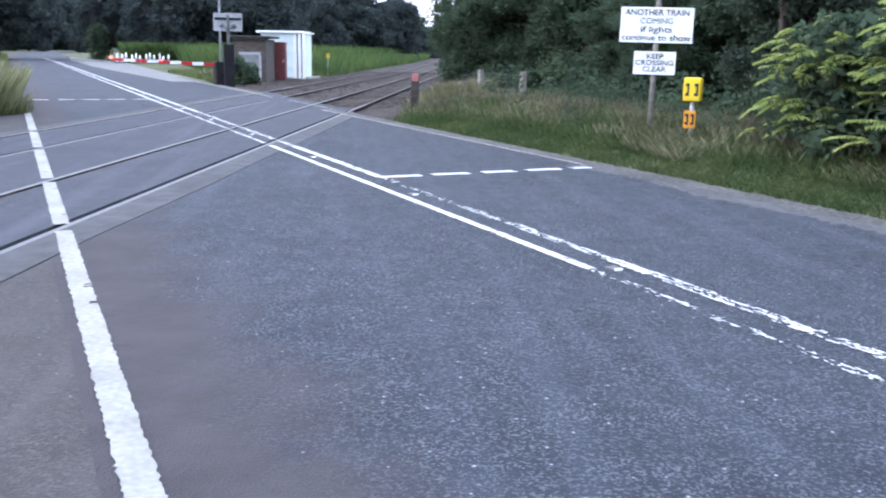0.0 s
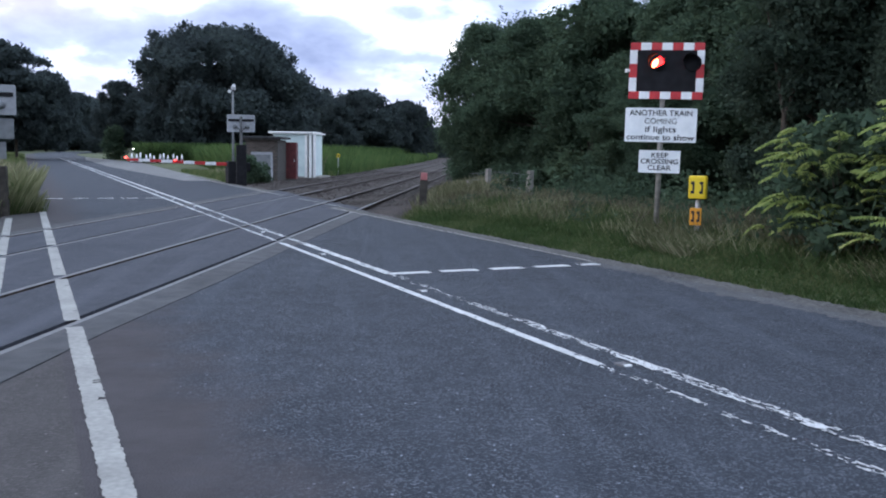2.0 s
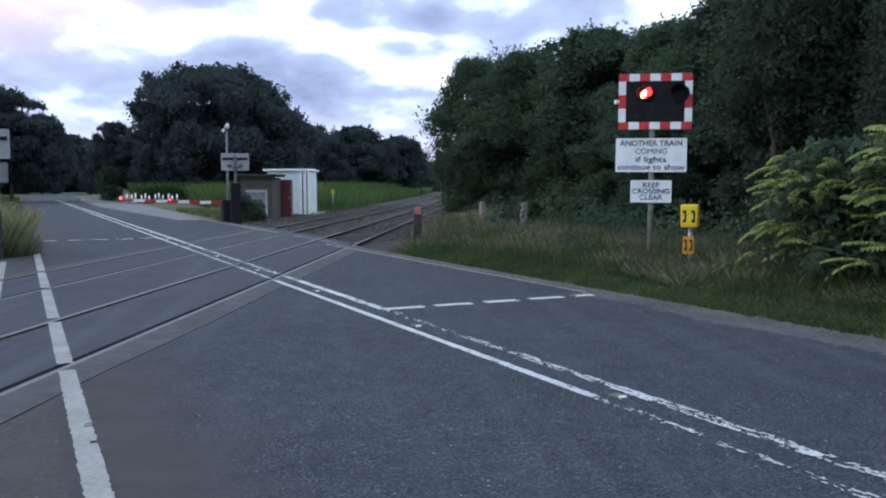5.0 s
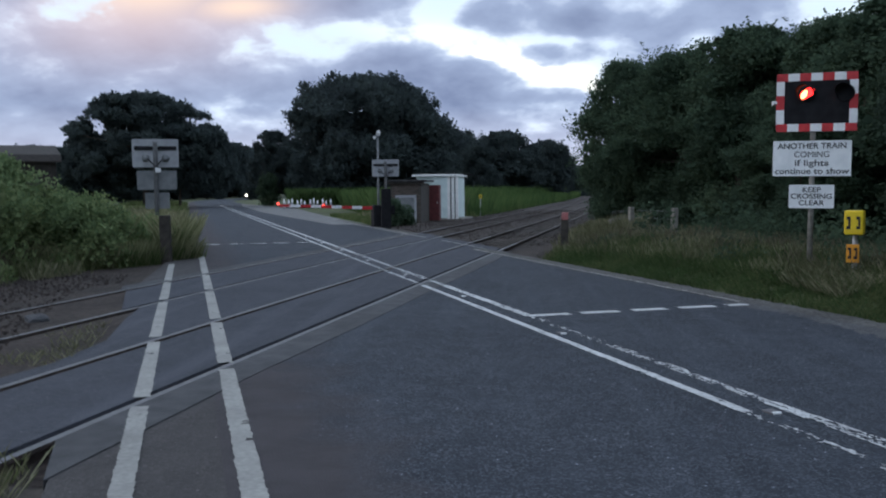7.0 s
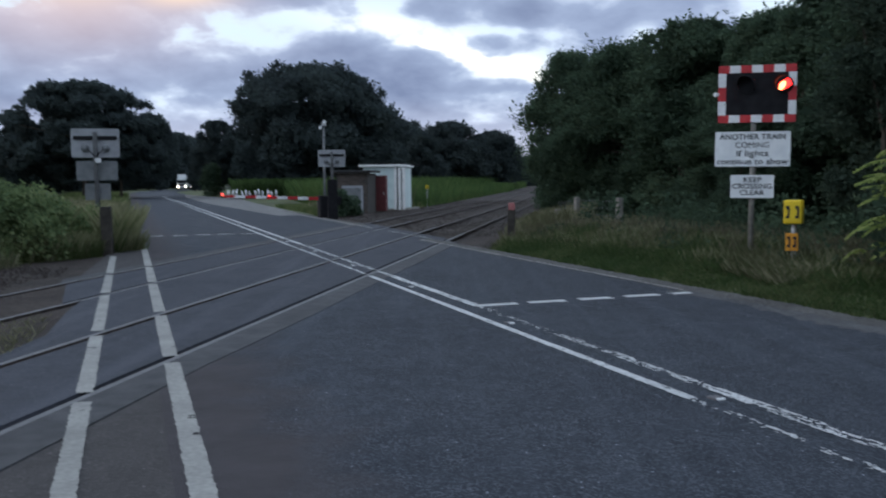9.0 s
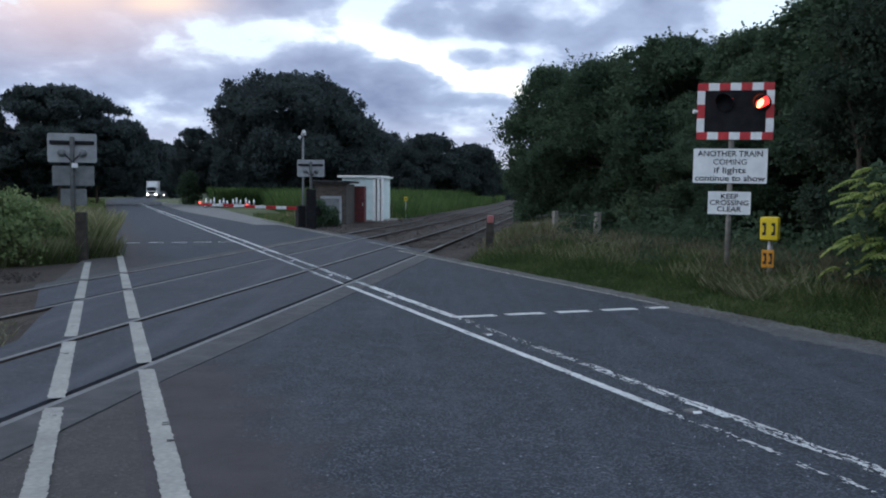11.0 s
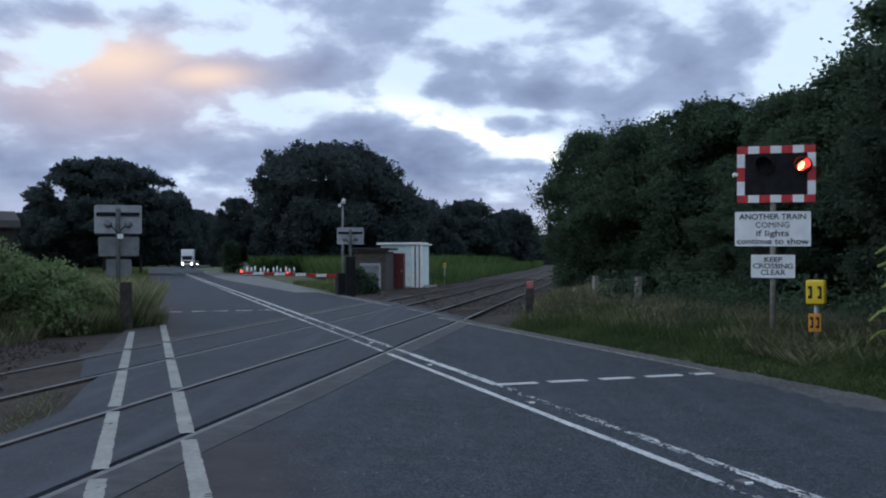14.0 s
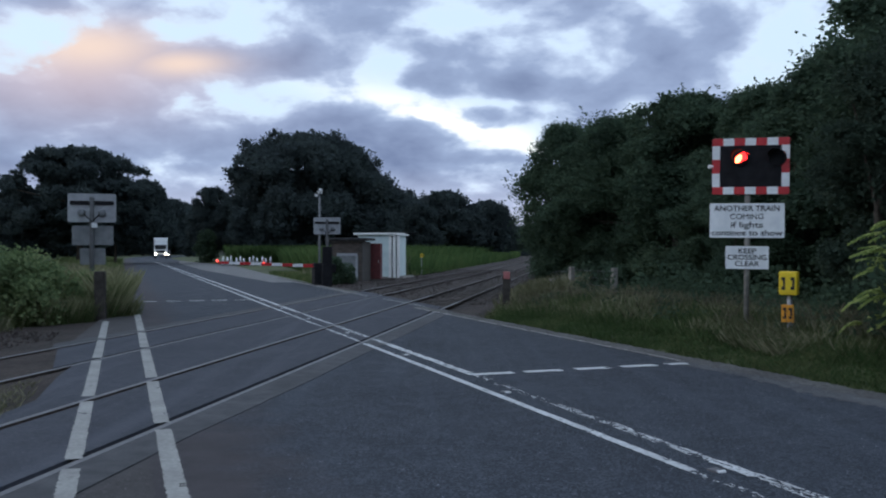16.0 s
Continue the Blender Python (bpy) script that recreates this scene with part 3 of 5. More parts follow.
bm = bmesh.new()
rows = [r for r in range(46, 420, 8)]
slab([cross_at(-8.60, S0), cross_at(-8.60, S1 + 0.4), road_at(S1 + 0.2, 46), road_at(S0, 46)], 0.15, bm)
for r0, r1 in zip(rows, rows[1:]):
    slab([road_at(S0, r0), road_at(S1 + 0.2, r0), road_at(S1 + 0.2, r1), road_at(S0, r1)], 0.15, bm)
structure("road_far", bm, M_ROAD, "grey asphalt country road bending away", "road")

for side_end in ([cross_at(-3.925, 8.5), cross_at(-5.165, 8.5), track_at(-5.165, 4.6), track_at(-3.925, 4.7)],
                 [cross_at(-5.32, 8.6), cross_at(-7.02, 8.6), cross_at(-7.02, -0.66), cross_at(-6.63, -0.78), cross_at(-5.82, -0.88), cross_at(-5.55, -1.26), track_at(-5.60, 5.7), track_at(-5.62, 4.6), track_at(-5.32, 4.6)],
                 [cross_at(-7.165, 8.8), cross_at(-8.455, 8.8), cross_at(-8.455, -1.0), cross_at(-7.165, -0.9)]):
    b = slab([(p[0], p[1], 0.002) for p in side_end], 0.14)
    structure("crossing_deck", b, M_DECK, "smooth grey asphalt deck between the rails", "crossing")
b = slab([cross_at(-3.768, -0.85, 0.006), cross_at(-3.768, 8.2, 0.006), cross_at(-3.36, 8.1, 0.006), cross_at(-3.34, 5.2, 0.006), cross_at(-3.37, 4.0, 0.006),
          cross_at(-3.33, 2.1, 0.006), cross_at(-3.37, 0.6, 0.006), cross_at(-3.30, -0.8, 0.006)], 0.12)
structure("edge_beam", b, M_BEAM, "pale concrete edge beam beside the rail", "crossing")
b = slab([cross_at(-8.61, -1.1, 0.006), cross_at(-8.95, -1.1, 0.006), cross_at(-8.95, 8.6, 0.006), cross_at(-8.61, 8.6, 0.006)], 0.12)
structure("edge_beam", b, M_BEAM, "pale concrete edge beam beside the far rail", "crossing")
# grooves stand open over a dark bed
for u0, u1, sl in ((-3.84, -3.925, -1.2), (-5.165, -5.25, -2.2), (-7.09, -7.165, -0.9), (-8.455, -8.53, -1.0)):
    b = slab([cross_at(u0, sl, -0.05), cross_at(u0, 8.6, -0.05), cross_at(u1, 8.6, -0.05), cross_at(u1, sl, -0.05)], 0.08)
    structure("flangeway", b, M_DARK, "dark wheel groove beside the rail", "crossing")

b = slab([road_at(-0.85, -14, -0.003), road_at(S0 + 0.06, -14, -0.003), cross_at(-3.77, S0 + 0.06, -0.003), cross_at(-3.77, -0.80, -0.003), road_at(-0.72, 3, -0.003)], 0.15)
structure("pavement", b, M_PATH, "brownish asphalt footway beside the road", "pavement")
b = slab([cross_at(-8.60, -0.9, -0.003), cross_at(-8.60, S0 + 0.06, -0.003), road_at(S0 + 0.06, 25, -0.003), road_at(-0.5, 22.5, -0.003)], 0.15)
structure("pavement", b, M_PATH, "brownish asphalt footway beyond the rails", "pavement")


def ragged_strip(s0, s1, r0, r1, z, seed, step=0.12, rag=0.045, depth=0.05):
    rng = random.Random(seed)
    bm = bmesh.new()
    n = max(2, int((r1 - r0) / step))
    prev = None
    for i in range(n + 1):
        r = r0 + (r1 - r0) * i / n
        a = bm.verts.new(road_at(s0 + 0.14 * noise.noise(Vector((r * 0.55, seed, 0))) + rng.uniform(-rag, rag), r, z))
        c = bm.verts.new(road_at(s1 + rng.uniform(-rag, rag), r, z + 0.004))
        d = bm.verts.new(road_at(s1 + 0.1, r, z - depth))
        if prev:
            bm.faces.new((prev[0], prev[1], c, a))
            bm.faces.new((prev[1], prev[2], d, c))
        prev = (a, c, d)
    return bm


structure("worn_road_edge", ragged_strip(7.36, 7.64, -14, 11.4, 0.0035, 6, 0.045, 0.07), M_WORN, "pale worn margin of the carriageway", "road edge")
structure("gritty_road_edge", ragged_strip(7.58, 8.02, -14, 24.4, 0.005, 4, 0.06, 0.055), M_EDGE, "pale gritty worn edge of the road", "road edge")
structure("gritty_road_edge", ragged_strip(7.95, 8.4, 33, 52, 0.006, 5), M_EDGE, "pale gritty edge beyond the rails", "road edge")
b = slab([road_at(6.9, 45, 0.008), road_at(8.4, 45, 0.008), road_at(8.9, 60, 0.008), road_at(10.4, 92, 0.008), road_at(9.4, 110, 0.008), road_at(7.6, 135, 0.008), road_at(6.2, 110, 0.008), road_at(5.9, 75, 0.008)], 0.1)
structure("lay_by", b, M_APRON, "pale concrete lay-by beside the road", "road")


# ---- painted lines, flaked cell by cell ----
def painted(s0, s1, r0, r1, wear, seed, mat, label, name="road_marking", cell=0.022, dl=0.028):
    """wear(r) from 0, whole, to 1, gone."""
    nu = max(2, int(round((s1 - s0) / cell)))
    nv = max(1, int((r1 - r0) / dl))
    rng = random.Random(seed)
    verts, faces, index = [], [], {}
    def vid(i, j):
        if (i, j) not in index:
            index[(i, j)] = len(verts)
            e = rng.uniform(-0.008, 0.008)
            verts.append(tuple(road_at(s0 + (s1 - s0) * i / nu + e, r0 + (r1 - r0) * j / nv + rng.uniform(-0.012, 0.012), 0.0075)))
        return index[(i, j)]
    for j in range(nv):
        r = r0 + (r1 - r0) * (j + 0.5) / nv
        w = wear(r)
        for i in range(nu):
            h = 0.5 + 0.42 * noise.noise(Vector((i * 0.45 + seed * 7.3, r * 4.2, seed))) * 1.5 + 0.3 * noise.noise(Vector((i * 0.8, r * 13.0, seed + 5))) + rng.uniform(-0.24, 0.24)
            if i in (0, nu - 1):
                h -= 0.10
            if h > w:
                faces.append((vid(i, j), vid(i + 1, j), vid(i + 1, j + 1), vid(i, j + 1)))
    me = bpy.data.meshes.new(name)
    me.from_pydata(verts, [], faces)
    me.materials.append(mat)
    return tagged(new(name, me), label, "road marking", kind="structure")


RAILS_U = (-3.80, -5.29, -7.06, -8.56)


def off_rails(s, w):
    """The paint is missing where a line runs over rails and grooves."""
    cuts = []
    for u in RAILS_U:
        p = cross_at(u, s)
        cuts.append(RD.x * p.x + RD.y * p.y)
    def f(r):
        return 2.0 if any(abs(r - c) < 0.17 for c in cuts) else w(r)
    return f


def wear_left(r):
    return 0.08 if 5.7 < r < 15.2 else (0.70 if r <= 5.7 else (0.45 if r < 24 else 0.2))


def wear_right(r):
    if r < 3:
        return 0.62
    if r < 7.4:
        return 0.55 if not 5.3 < r < 5.9 else 0.3
    if r < 8.6:
        return 0.61
    if r < 11.0:
        return 0.75
    return 0.25 if r < 15.0 else (0.5 if r < 24 else 0.25)


painted(3.875, 3.97, -2, 120, off_rails(3.92, wear_left), 1, M_PAINT, "worn white centre line, solid side", cell=0.0135, dl=0.024)
painted(4.20, 4.33, -2, 120, off_rails(4.27, wear_right), 2, M_PAINT, "badly flaked white centre line", cell=0.0125, dl=0.022)
painted(0.272, 0.415, -3, 29.1, off_rails(0.35, lambda r: -0.1), 3, M_PAINT2, "thick white edge line along the footway", cell=0.05)
painted(-0.425, -0.29, -3, 21.9, off_rails(-0.35, lambda r: -0.1), 4, M_PAINT2, "thick white line on the footway side", cell=0.05)
for k, (a, b) in enumerate(((4.24, 4.84), (5.0, 5.55), (5.77, 6.28), (6.48, 7.03), (7.21, 7.55))):
    painted(a, b, 11.03 - 0.1 + 0.02 * k, 11.21 - 0.1 + 0.02 * k, lambda r: 0.05, 20 + k, M_PAINT, "short white dash across the lane", cell=0.06, dl=0.06)
for k in range(5):
    painted(0.5 + 0.72 * k, 1.0 + 0.72 * k, 29.65, 29.85, lambda r: 0.15, 30 + k, M_PAINT, "short white dash beyond the rails", cell=0.08, dl=0.07)
painted(7.60, 7.69, 11.3, 24.2, lambda r: 0.42, 42, M_PAINT2, "faint worn white line at the road edge")
painted(8.02, 8.1, 24.5, 29, lambda r: 0.35, 40, M_PAINT2, "faint white edge line at the deck")
painted(8.0, 8.1, 31, 46, lambda r: 0.3, 41, M_PAINT2, "white edge line beyond the rails")


def build_studs():
    for k in range(10):
        m = pose(*road_at(4.10, 1.75 + 3.9 * k, 0.0), 0, 0, math.degrees(RA))
        if any(abs(u_of(m.translation.x, m.translation.y) - u) < 0.3 for u in RAILS_U):
            continue
        ob = thing("road_stud", m, "small white reflecting road stud in the centre line", "road stud", "road studs")
        part("housing", box(-0.05, 0.05, -0.06, 0.06, -0.01, 0.014, 0.006), M_RAIL, ob, "grey metal housing")
        part("reflector", box(-0.035, 0.035, -0.064, -0.04, 0.0, 0.016, 0.003), M_WHITE, ob, "white reflector")


build_studs()


# ---- railway ----
def rail_mesh(u, outer, v0, v1, name, parent):
    """A rail swept along the line: head, web and foot. outer: +1 when its far side from the gauge is at larger u."""
    prof = [(0, 0.0), (0.07, 0.0), (0.072, -0.03), (0.045, -0.045), (0.045, -0.13), (0.105, -0.15), (0.105, -0.16), (-0.035, -0.16), (-0.035, -0.15), (0.025, -0.13), (0.025, -0.045), (-0.002, -0.03)]
    bm = bmesh.new()
    prev = None
    vs = list(np.arange(v0, 60, 4.0)) + list(np.arange(60, v1 + 1, 8.0))
    for v in vs:
        ring = [bm.verts.new(track_at(u + outer * a, v, z + 0.004)) for a, z in prof]
        if prev:
            for i in range(len(ring)):
                j = (i + 1) % len(ring)
                bm.faces.new((prev[i], prev[j], ring[j], ring[i]))
        prev = ring
    ob = part(name, bm, M_RUST, parent, "rusty steel rail with a polished head")
    ob.data.materials.append(M_RAIL)
    ob.data.materials.append(M_RAILRUST)
    for p in ob.data.polygons:
        if abs(p.normal.z) > 0.9 and p.center.z > -0.01:
            p.material_index = 1 if -3.0 < s_of(p.center.x, p.center.y) < 10.5 else 2
    return ob


def build_track(ua, ub, v0, label):
    ob = thing("railway_track", Matrix(), label, "railway track", "railway tracks")
    rail_mesh(ua, 1, v0, 330, "rail", ob)
    rail_mesh(ub, -1, v0, 330, "rail", ob)
    um = (ua + ub) / 2
    me = None
    for v in itertools.chain(np.arange(v0 + 20, 8.5, 0.68), np.arange(27, 100, 0.68)):
        p = track_at(um, v)
        if -1.9 < s_of(p.x, p.y) < 8.9:
            continue
        if me is None:
            first = part("sleeper", box(-1.3, 1.3, -0.125, 0.125, -0.10, 0.0, 0.01), M_SLEEPER, ob)
            me = first.data
            sl = first
        else:
            sl = new("sleeper", me)
            sl.parent = ob
        sl.matrix_local = pose(p.x, p.y, -0.085 + random.uniform(-0.006, 0.006), 0, 0, -math.degrees(TA) + random.uniform(-0.6, 0.6))
    return ob


build_track(-3.84, -5.25, -40, "near railway track of rusty rails on sleepers")
build_track(-7.09, -8.53, -40, "far railway track of rusty rails on sleepers")


def build_ballast():
    bm = bmesh.new()
    prev = None
    for v in list(np.arange(-60, 60, 2.0)) + list(np.arange(60, 335, 8.0)):
        ring = [bm.verts.new(track_at(u, v, z + (0.038 if v < 20 and -9.0 < u < -6.4 else 0.0) + 0.02 * noise.noise(Vector((u * 3, v * 1.3, 2))))) for u, z in
                ((-14.2, -0.30), (-13.4, -0.05), (-11.5, -0.05), (-9.9, -0.055), (-8.6, -0.065), (-7.8, -0.08), (-7.0, -0.07), (-6.7, -0.05), (-6.2, -0.035), (-5.7, -0.045), (-5.3, -0.08), (-4.5, -0.10), (-3.8, -0.10), (-2.8, -0.10), (-1.9, -0.32))]
        if prev:
            for i in range(len(ring) - 1):
                bm.faces.new((prev[i], prev[i + 1], ring[i + 1], ring[i]))
        prev = ring
    structure("ballast_bed", bm, M_BALLAST, "dirty brown stone ballast under the tracks", "ballast")
    rng = np.random.default_rng(12)
    n = 42000
    u = rng.uniform(-13.6, -2.3, n)
    bed_u, bed_z = (-14.2, -13.4, -11.5, -9.9, -7.8, -6.2, -4.5, -2.8, -1.9), (-0.30, -0.05, -0.05, -0.055, -0.08, -0.035, -0.10, -0.10, -0.32)
    v = np.where(rng.uniform(0, 1, n) < 0.55, rng.uniform(-2, 17, n), rng.uniform(28, 75, n))
    cs = []
    for a, b in zip(u, v):
        p = track_at(a, b)
        if not (-1.9 if a > -9.6 else -1.2) < s_of(p.x, p.y) < 8.9:
            cs.append((p.x, p.y, float(np.interp(a, bed_u, bed_z)) + (0.036 if b < 20 and -9.0 < a < -6.4 else 0.0) + 0.006 + 0.02 * rng.uniform(-1, 1)))
    cs = np.array(cs)
    tet = np.array([(1, 1, 1), (-1, -1, 1), (-1, 1, -1), (1, -1, -1)]) * 0.55
    quads = []
    for c in cs:
        q = tet + rng.uniform(-0.35, 0.35, (4, 3))
        q = q * rng.uniform(0.016, 0.038) + c
        quads += [(q[0], q[1], q[2], q[2]), (q[0], q[3], q[1], q[1]), (q[0], q[2], q[3], q[3]), (q[1], q[3], q[2], q[2])]
    vs = [tuple(p) for q in quads for p in q[:3]]
    me = bpy.data.meshes.new("ballast_stones")
    me.from_pydata(vs, [], [(i, i + 1, i + 2) for i in range(0, len(vs), 3)])
    me.materials.append(M_STONE)
    stuff("ballast_stones", me, "loose grey brown ballast stones", "ballast")


build_ballast()


def build_litter():
    """A lump of broken concrete and pale scraps between the far rails."""
    rng = random.Random(8)
    def lump(size, seed):
        bm = bmesh.new()
        bmesh.ops.create_icosphere(bm, subdivisions=2, radius=1.0)
        for v in bm.verts:
            k = 1 + 0.25 * noise.noise(v.co * 1.7 + Vector((seed, 0, 0)))
            v.co = Vector((max(-0.8, min(0.8, v.co.x)) * size[0], max(-0.75, min(0.75, v.co.y)) * size[1], max(-0.6, min(0.7, v.co.z)) * size[2])) * k
        return bm
    p = track_at(-7.8, 10.55, -0.02)
    ob = thing("concrete_lump", pose(p.x, p.y, p.z, 0, 5, -50), "broken grey concrete lump between the rails", "rubble")
    part("lump", lump((0.24, 0.17, 0.09), 3), M_BEAM, ob)
    for k, (u, v) in enumerate(((-11.0, 10.6), (-11.2, 9.4), (-10.9, 11.9), (-7.5, 9.3), (-6.3, 10.9), (-11.3, 13.8), (-6.6, 11.2))):
        p = track_at(u, v, (-0.05 if u < -10 else -0.09))
        ob = thing("pale_stone", pose(p.x, p.y, p.z, 0, 0, 40 * k), "pale stone lying on the ballast", "stone", "pale stones on the ballast")
        part("stone", lump((rng.uniform(0.05, 0.1), rng.uniform(0.04, 0.07), 0.05), k), M_APRON, ob)


build_litter()


# ---- trees ----
def build_trees():
    oak = make_tree("oak_tree", 5, 24, 15.4, 0.6, 84000, 0.18, 1.55, 290, M_LEAF, "broad dark oak tree with a rounded crown", 1, 0.6, 0.8, 420)
    oak.matrix_world = place(oak, -15.6, 108, 0, 150, 0.99, 0.975)
    # looser tree and copies for the far woods
    open_tree = make_tree("roadside_tree", 14, 22, 13.9, 3.2, 44000, 0.16, 1.1, 190, M_LEAF, "dark open-crowned tree at the wood's edge", 1, 0.4, 0.55, 420, 0.22)
    open_tree.matrix_world = place(open_tree, -41.3, 104, 0, 200, 0.98, 0.96)
    def off_road(x, y, rad):
        r = RD.x * x + RD.y * y
        c = road_at(4, r)
        return abs(c.x - x) * RN.x > rad + 3.5
    for x, y, t, sx, sz in ((-37.6, 105, 95, 0.46, 0.74), (-48.5, 106, 15, 0.6, 0.66), (-55, 108, 40, 0.6, 0.42), (-66, 118, 90, 0.9, 0.42), (-30.4, 120, 130, 0.36, 0.74), (-76, 120, 200, 1.0, 0.42), (-26.5, 119, 250, 0.40, 0.62), (-90, 140, 75, 1.1, 0.45), (-62, 135, 33, 0.8, 0.5)):
        if y < 107 or off_road(x, y, 7 * sx):
            tagged(copy_thing(open_tree, place(open_tree, x, y, 0, t, sx, sz)), group="trees of the far wood")
    wood = make_tree("wood_tree", 21, 15, 11, 0.3, 24000, 0.22, 1.3, 95, M_LEAF, "dark dense tree of the wood beside the field", 1, 0.35, 0.8, 150)
    wood.matrix_world = place(wood, 0.2, 150, 0)
    for x, y, t, sx, sz in ((7.5, 158, 60, 0.72, 0.90), (-8, 140, 120, 0.9, 0.98), (-4, 128, 170, 0.5, 0.75), (13.5, 215, 30, 0.9, 0.68), (20, 240, 200, 1.0, 0.7), (28, 260, 90, 1.2, 0.8),
                            (-26, 150, 80, 1.2, 0.7), (-72, 165, 140, 1.2, 0.75), (-88, 170, 20, 1.3, 0.8), (-105, 165, 60, 1.6, 0.62), (-125, 165, 160, 1.6, 0.62), (-150, 150, 260, 1.6, 0.6),
                            (-29, 100, 33, 0.40, 0.40), (-35, 190, 33, 1.1, 0.75), (-82, 200, 93, 1.2, 0.8), (-100, 200, 133, 1.5, 0.75), (-45, 225, 133, 1.1, 0.8), (-30, 240, 13, 1.5, 0.7),
                            (-95, 240, 44, 1.4, 0.9), (-52, 270, 144, 1.2, 0.9), (-100, 290, 10, 1.6, 1.0), (-95, 345, 10, 1.9, 1.1), (-75, 350, 50, 1.9, 1.1), (-55, 345, 80, 1.9, 1.1), (-48, 310, 99, 1.5, 1.0), (-30, 300, 199, 1.5, 1.0), (-120, 330, 150, 1.9, 1.1)):
        if y > 340 or off_road(x, y, 7 * sx):
            tagged(copy_thing(wood, place(wood, x, y, 0, t, sx, sz)), group="trees of the far wood")
    # behind the oak, at the outside and at the inside of the bend
    for x, y, t, sx, sz in ((-15.2, 117, 35, 1.15, 1.12), (-12.0, 116, 135, 0.9, 1.0), (-82, 250, 110, 1.15, 1.85), (-96, 262, 20, 1.3, 1.7)):
        tagged(copy_thing(wood, place(wood, x, y, 0, t, sx, sz)), group="trees of the far wood")
    tagged(copy_thing(wood, place(wood, -57.9, 212, 0, 70, 0.40, 0.62)), group="trees of the far wood")
    # the wood that closes the view beyond the bend
    rows = [(-210 + 15 * k, 372 + 9 * math.sin(k * 2.1), 2.0, 1.75 + 0.2 * math.sin(k * 1.3)) for k in range(15)]
    rows += [(-140 + 13 * k, 300 + 8 * math.sin(k * 1.1), 1.7, 1.55 + 0.2 * math.sin(k * 2.3)) for k in range(5)]
    rows += [(-150 + 13 * k, 215 + 7 * math.sin(k * 1.7), 1.5, 1.1 + 0.12 * math.sin(k * 2.3)) for k in range(6)]
    for k, (x, y, sx, sz) in enumerate(rows):
        if y > 345 or off_road(x, y, 6 * sx):
            tagged(copy_thing(wood, place(wood, x, y, 0, 51 * k, sx, sz)), group="trees of the far wood")
    # the overgrown edge on the near side of the line
    edge = []
    for k, seed in enumerate((31, 37, 43)):
        e = make_tree("hedgerow_tree", seed, 5.4, 8.0, 0.1, 60000, 0.056, 0.8, 66, M_LEAF2, "dark overgrown hedgerow tree leafy to the ground", 3, 0.13, 0.85, 420)
        edge.append(e)
    # same kind of tree, its leaf colour darkened to stand for shade
    edge.append(make_tree("hedgerow_tree", 49, 5.4, 8.0, 0.1, 56000, 0.058, 0.8, 66, M_LEAF4, "overgrown hedgerow tree leafy to the ground, shade put into its leaf colour", 3, 0.13, 0.85, 420))
    # spots that get the leaves with painted shade
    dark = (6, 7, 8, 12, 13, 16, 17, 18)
    spots = [(4.95, 37.0, 0.70, 0.62), (6.6, 34.6, 0.85, 0.74), (8.4, 31.6, 0.95, 0.77), (9.9, 28.2, 1.0, 0.80), (10.9, 24.4, 1.0, 0.85), (11.4, 20.4, 0.98, 0.86), (12.4, 16.8, 0.95, 0.86),
             (13.8, 12.6, 1.0, 0.88), (14.8, 8.6, 1.0, 0.9), (8.6, 37.5, 1.1, 0.86), (12.2, 33, 1.2, 0.90), (14.4, 27.5, 1.25, 1.05), (15.4, 21.5, 1.25, 1.15), (16.6, 15.5, 1.25, 1.15), (8.4, 27.0, 0.55, 0.40), (8.0, 23.5, 0.6, 0.38),
             (9.4, 18.4, 0.62, 0.45), (17.5, 9, 1.2, 1.2), (10.6, 15.2, 0.5, 0.42)]
    for k, (x, y, sx, sz) in enumerate(spots):
        tall = 1.08 if k in (1, 2, 9) else (1.22 if k in (3, 4, 10) else (1.39 if k in (5, 11) else (1.47 if k in (6, 7, 12, 13) else 1.30)))
        m = place(edge[0], x, y, None, 77 * k, sx * 1.15, sz * tall)
        if k < 3 or k == dark[0]:
            edge[min(k, 3)].matrix_world = m
            tagged(edge[min(k, 3)], group="hedgerow trees")
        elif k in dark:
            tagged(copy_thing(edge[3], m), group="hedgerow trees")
        else:
            tagged(copy_thing(edge[k % 3], m), group="hedgerow trees")


build_trees()


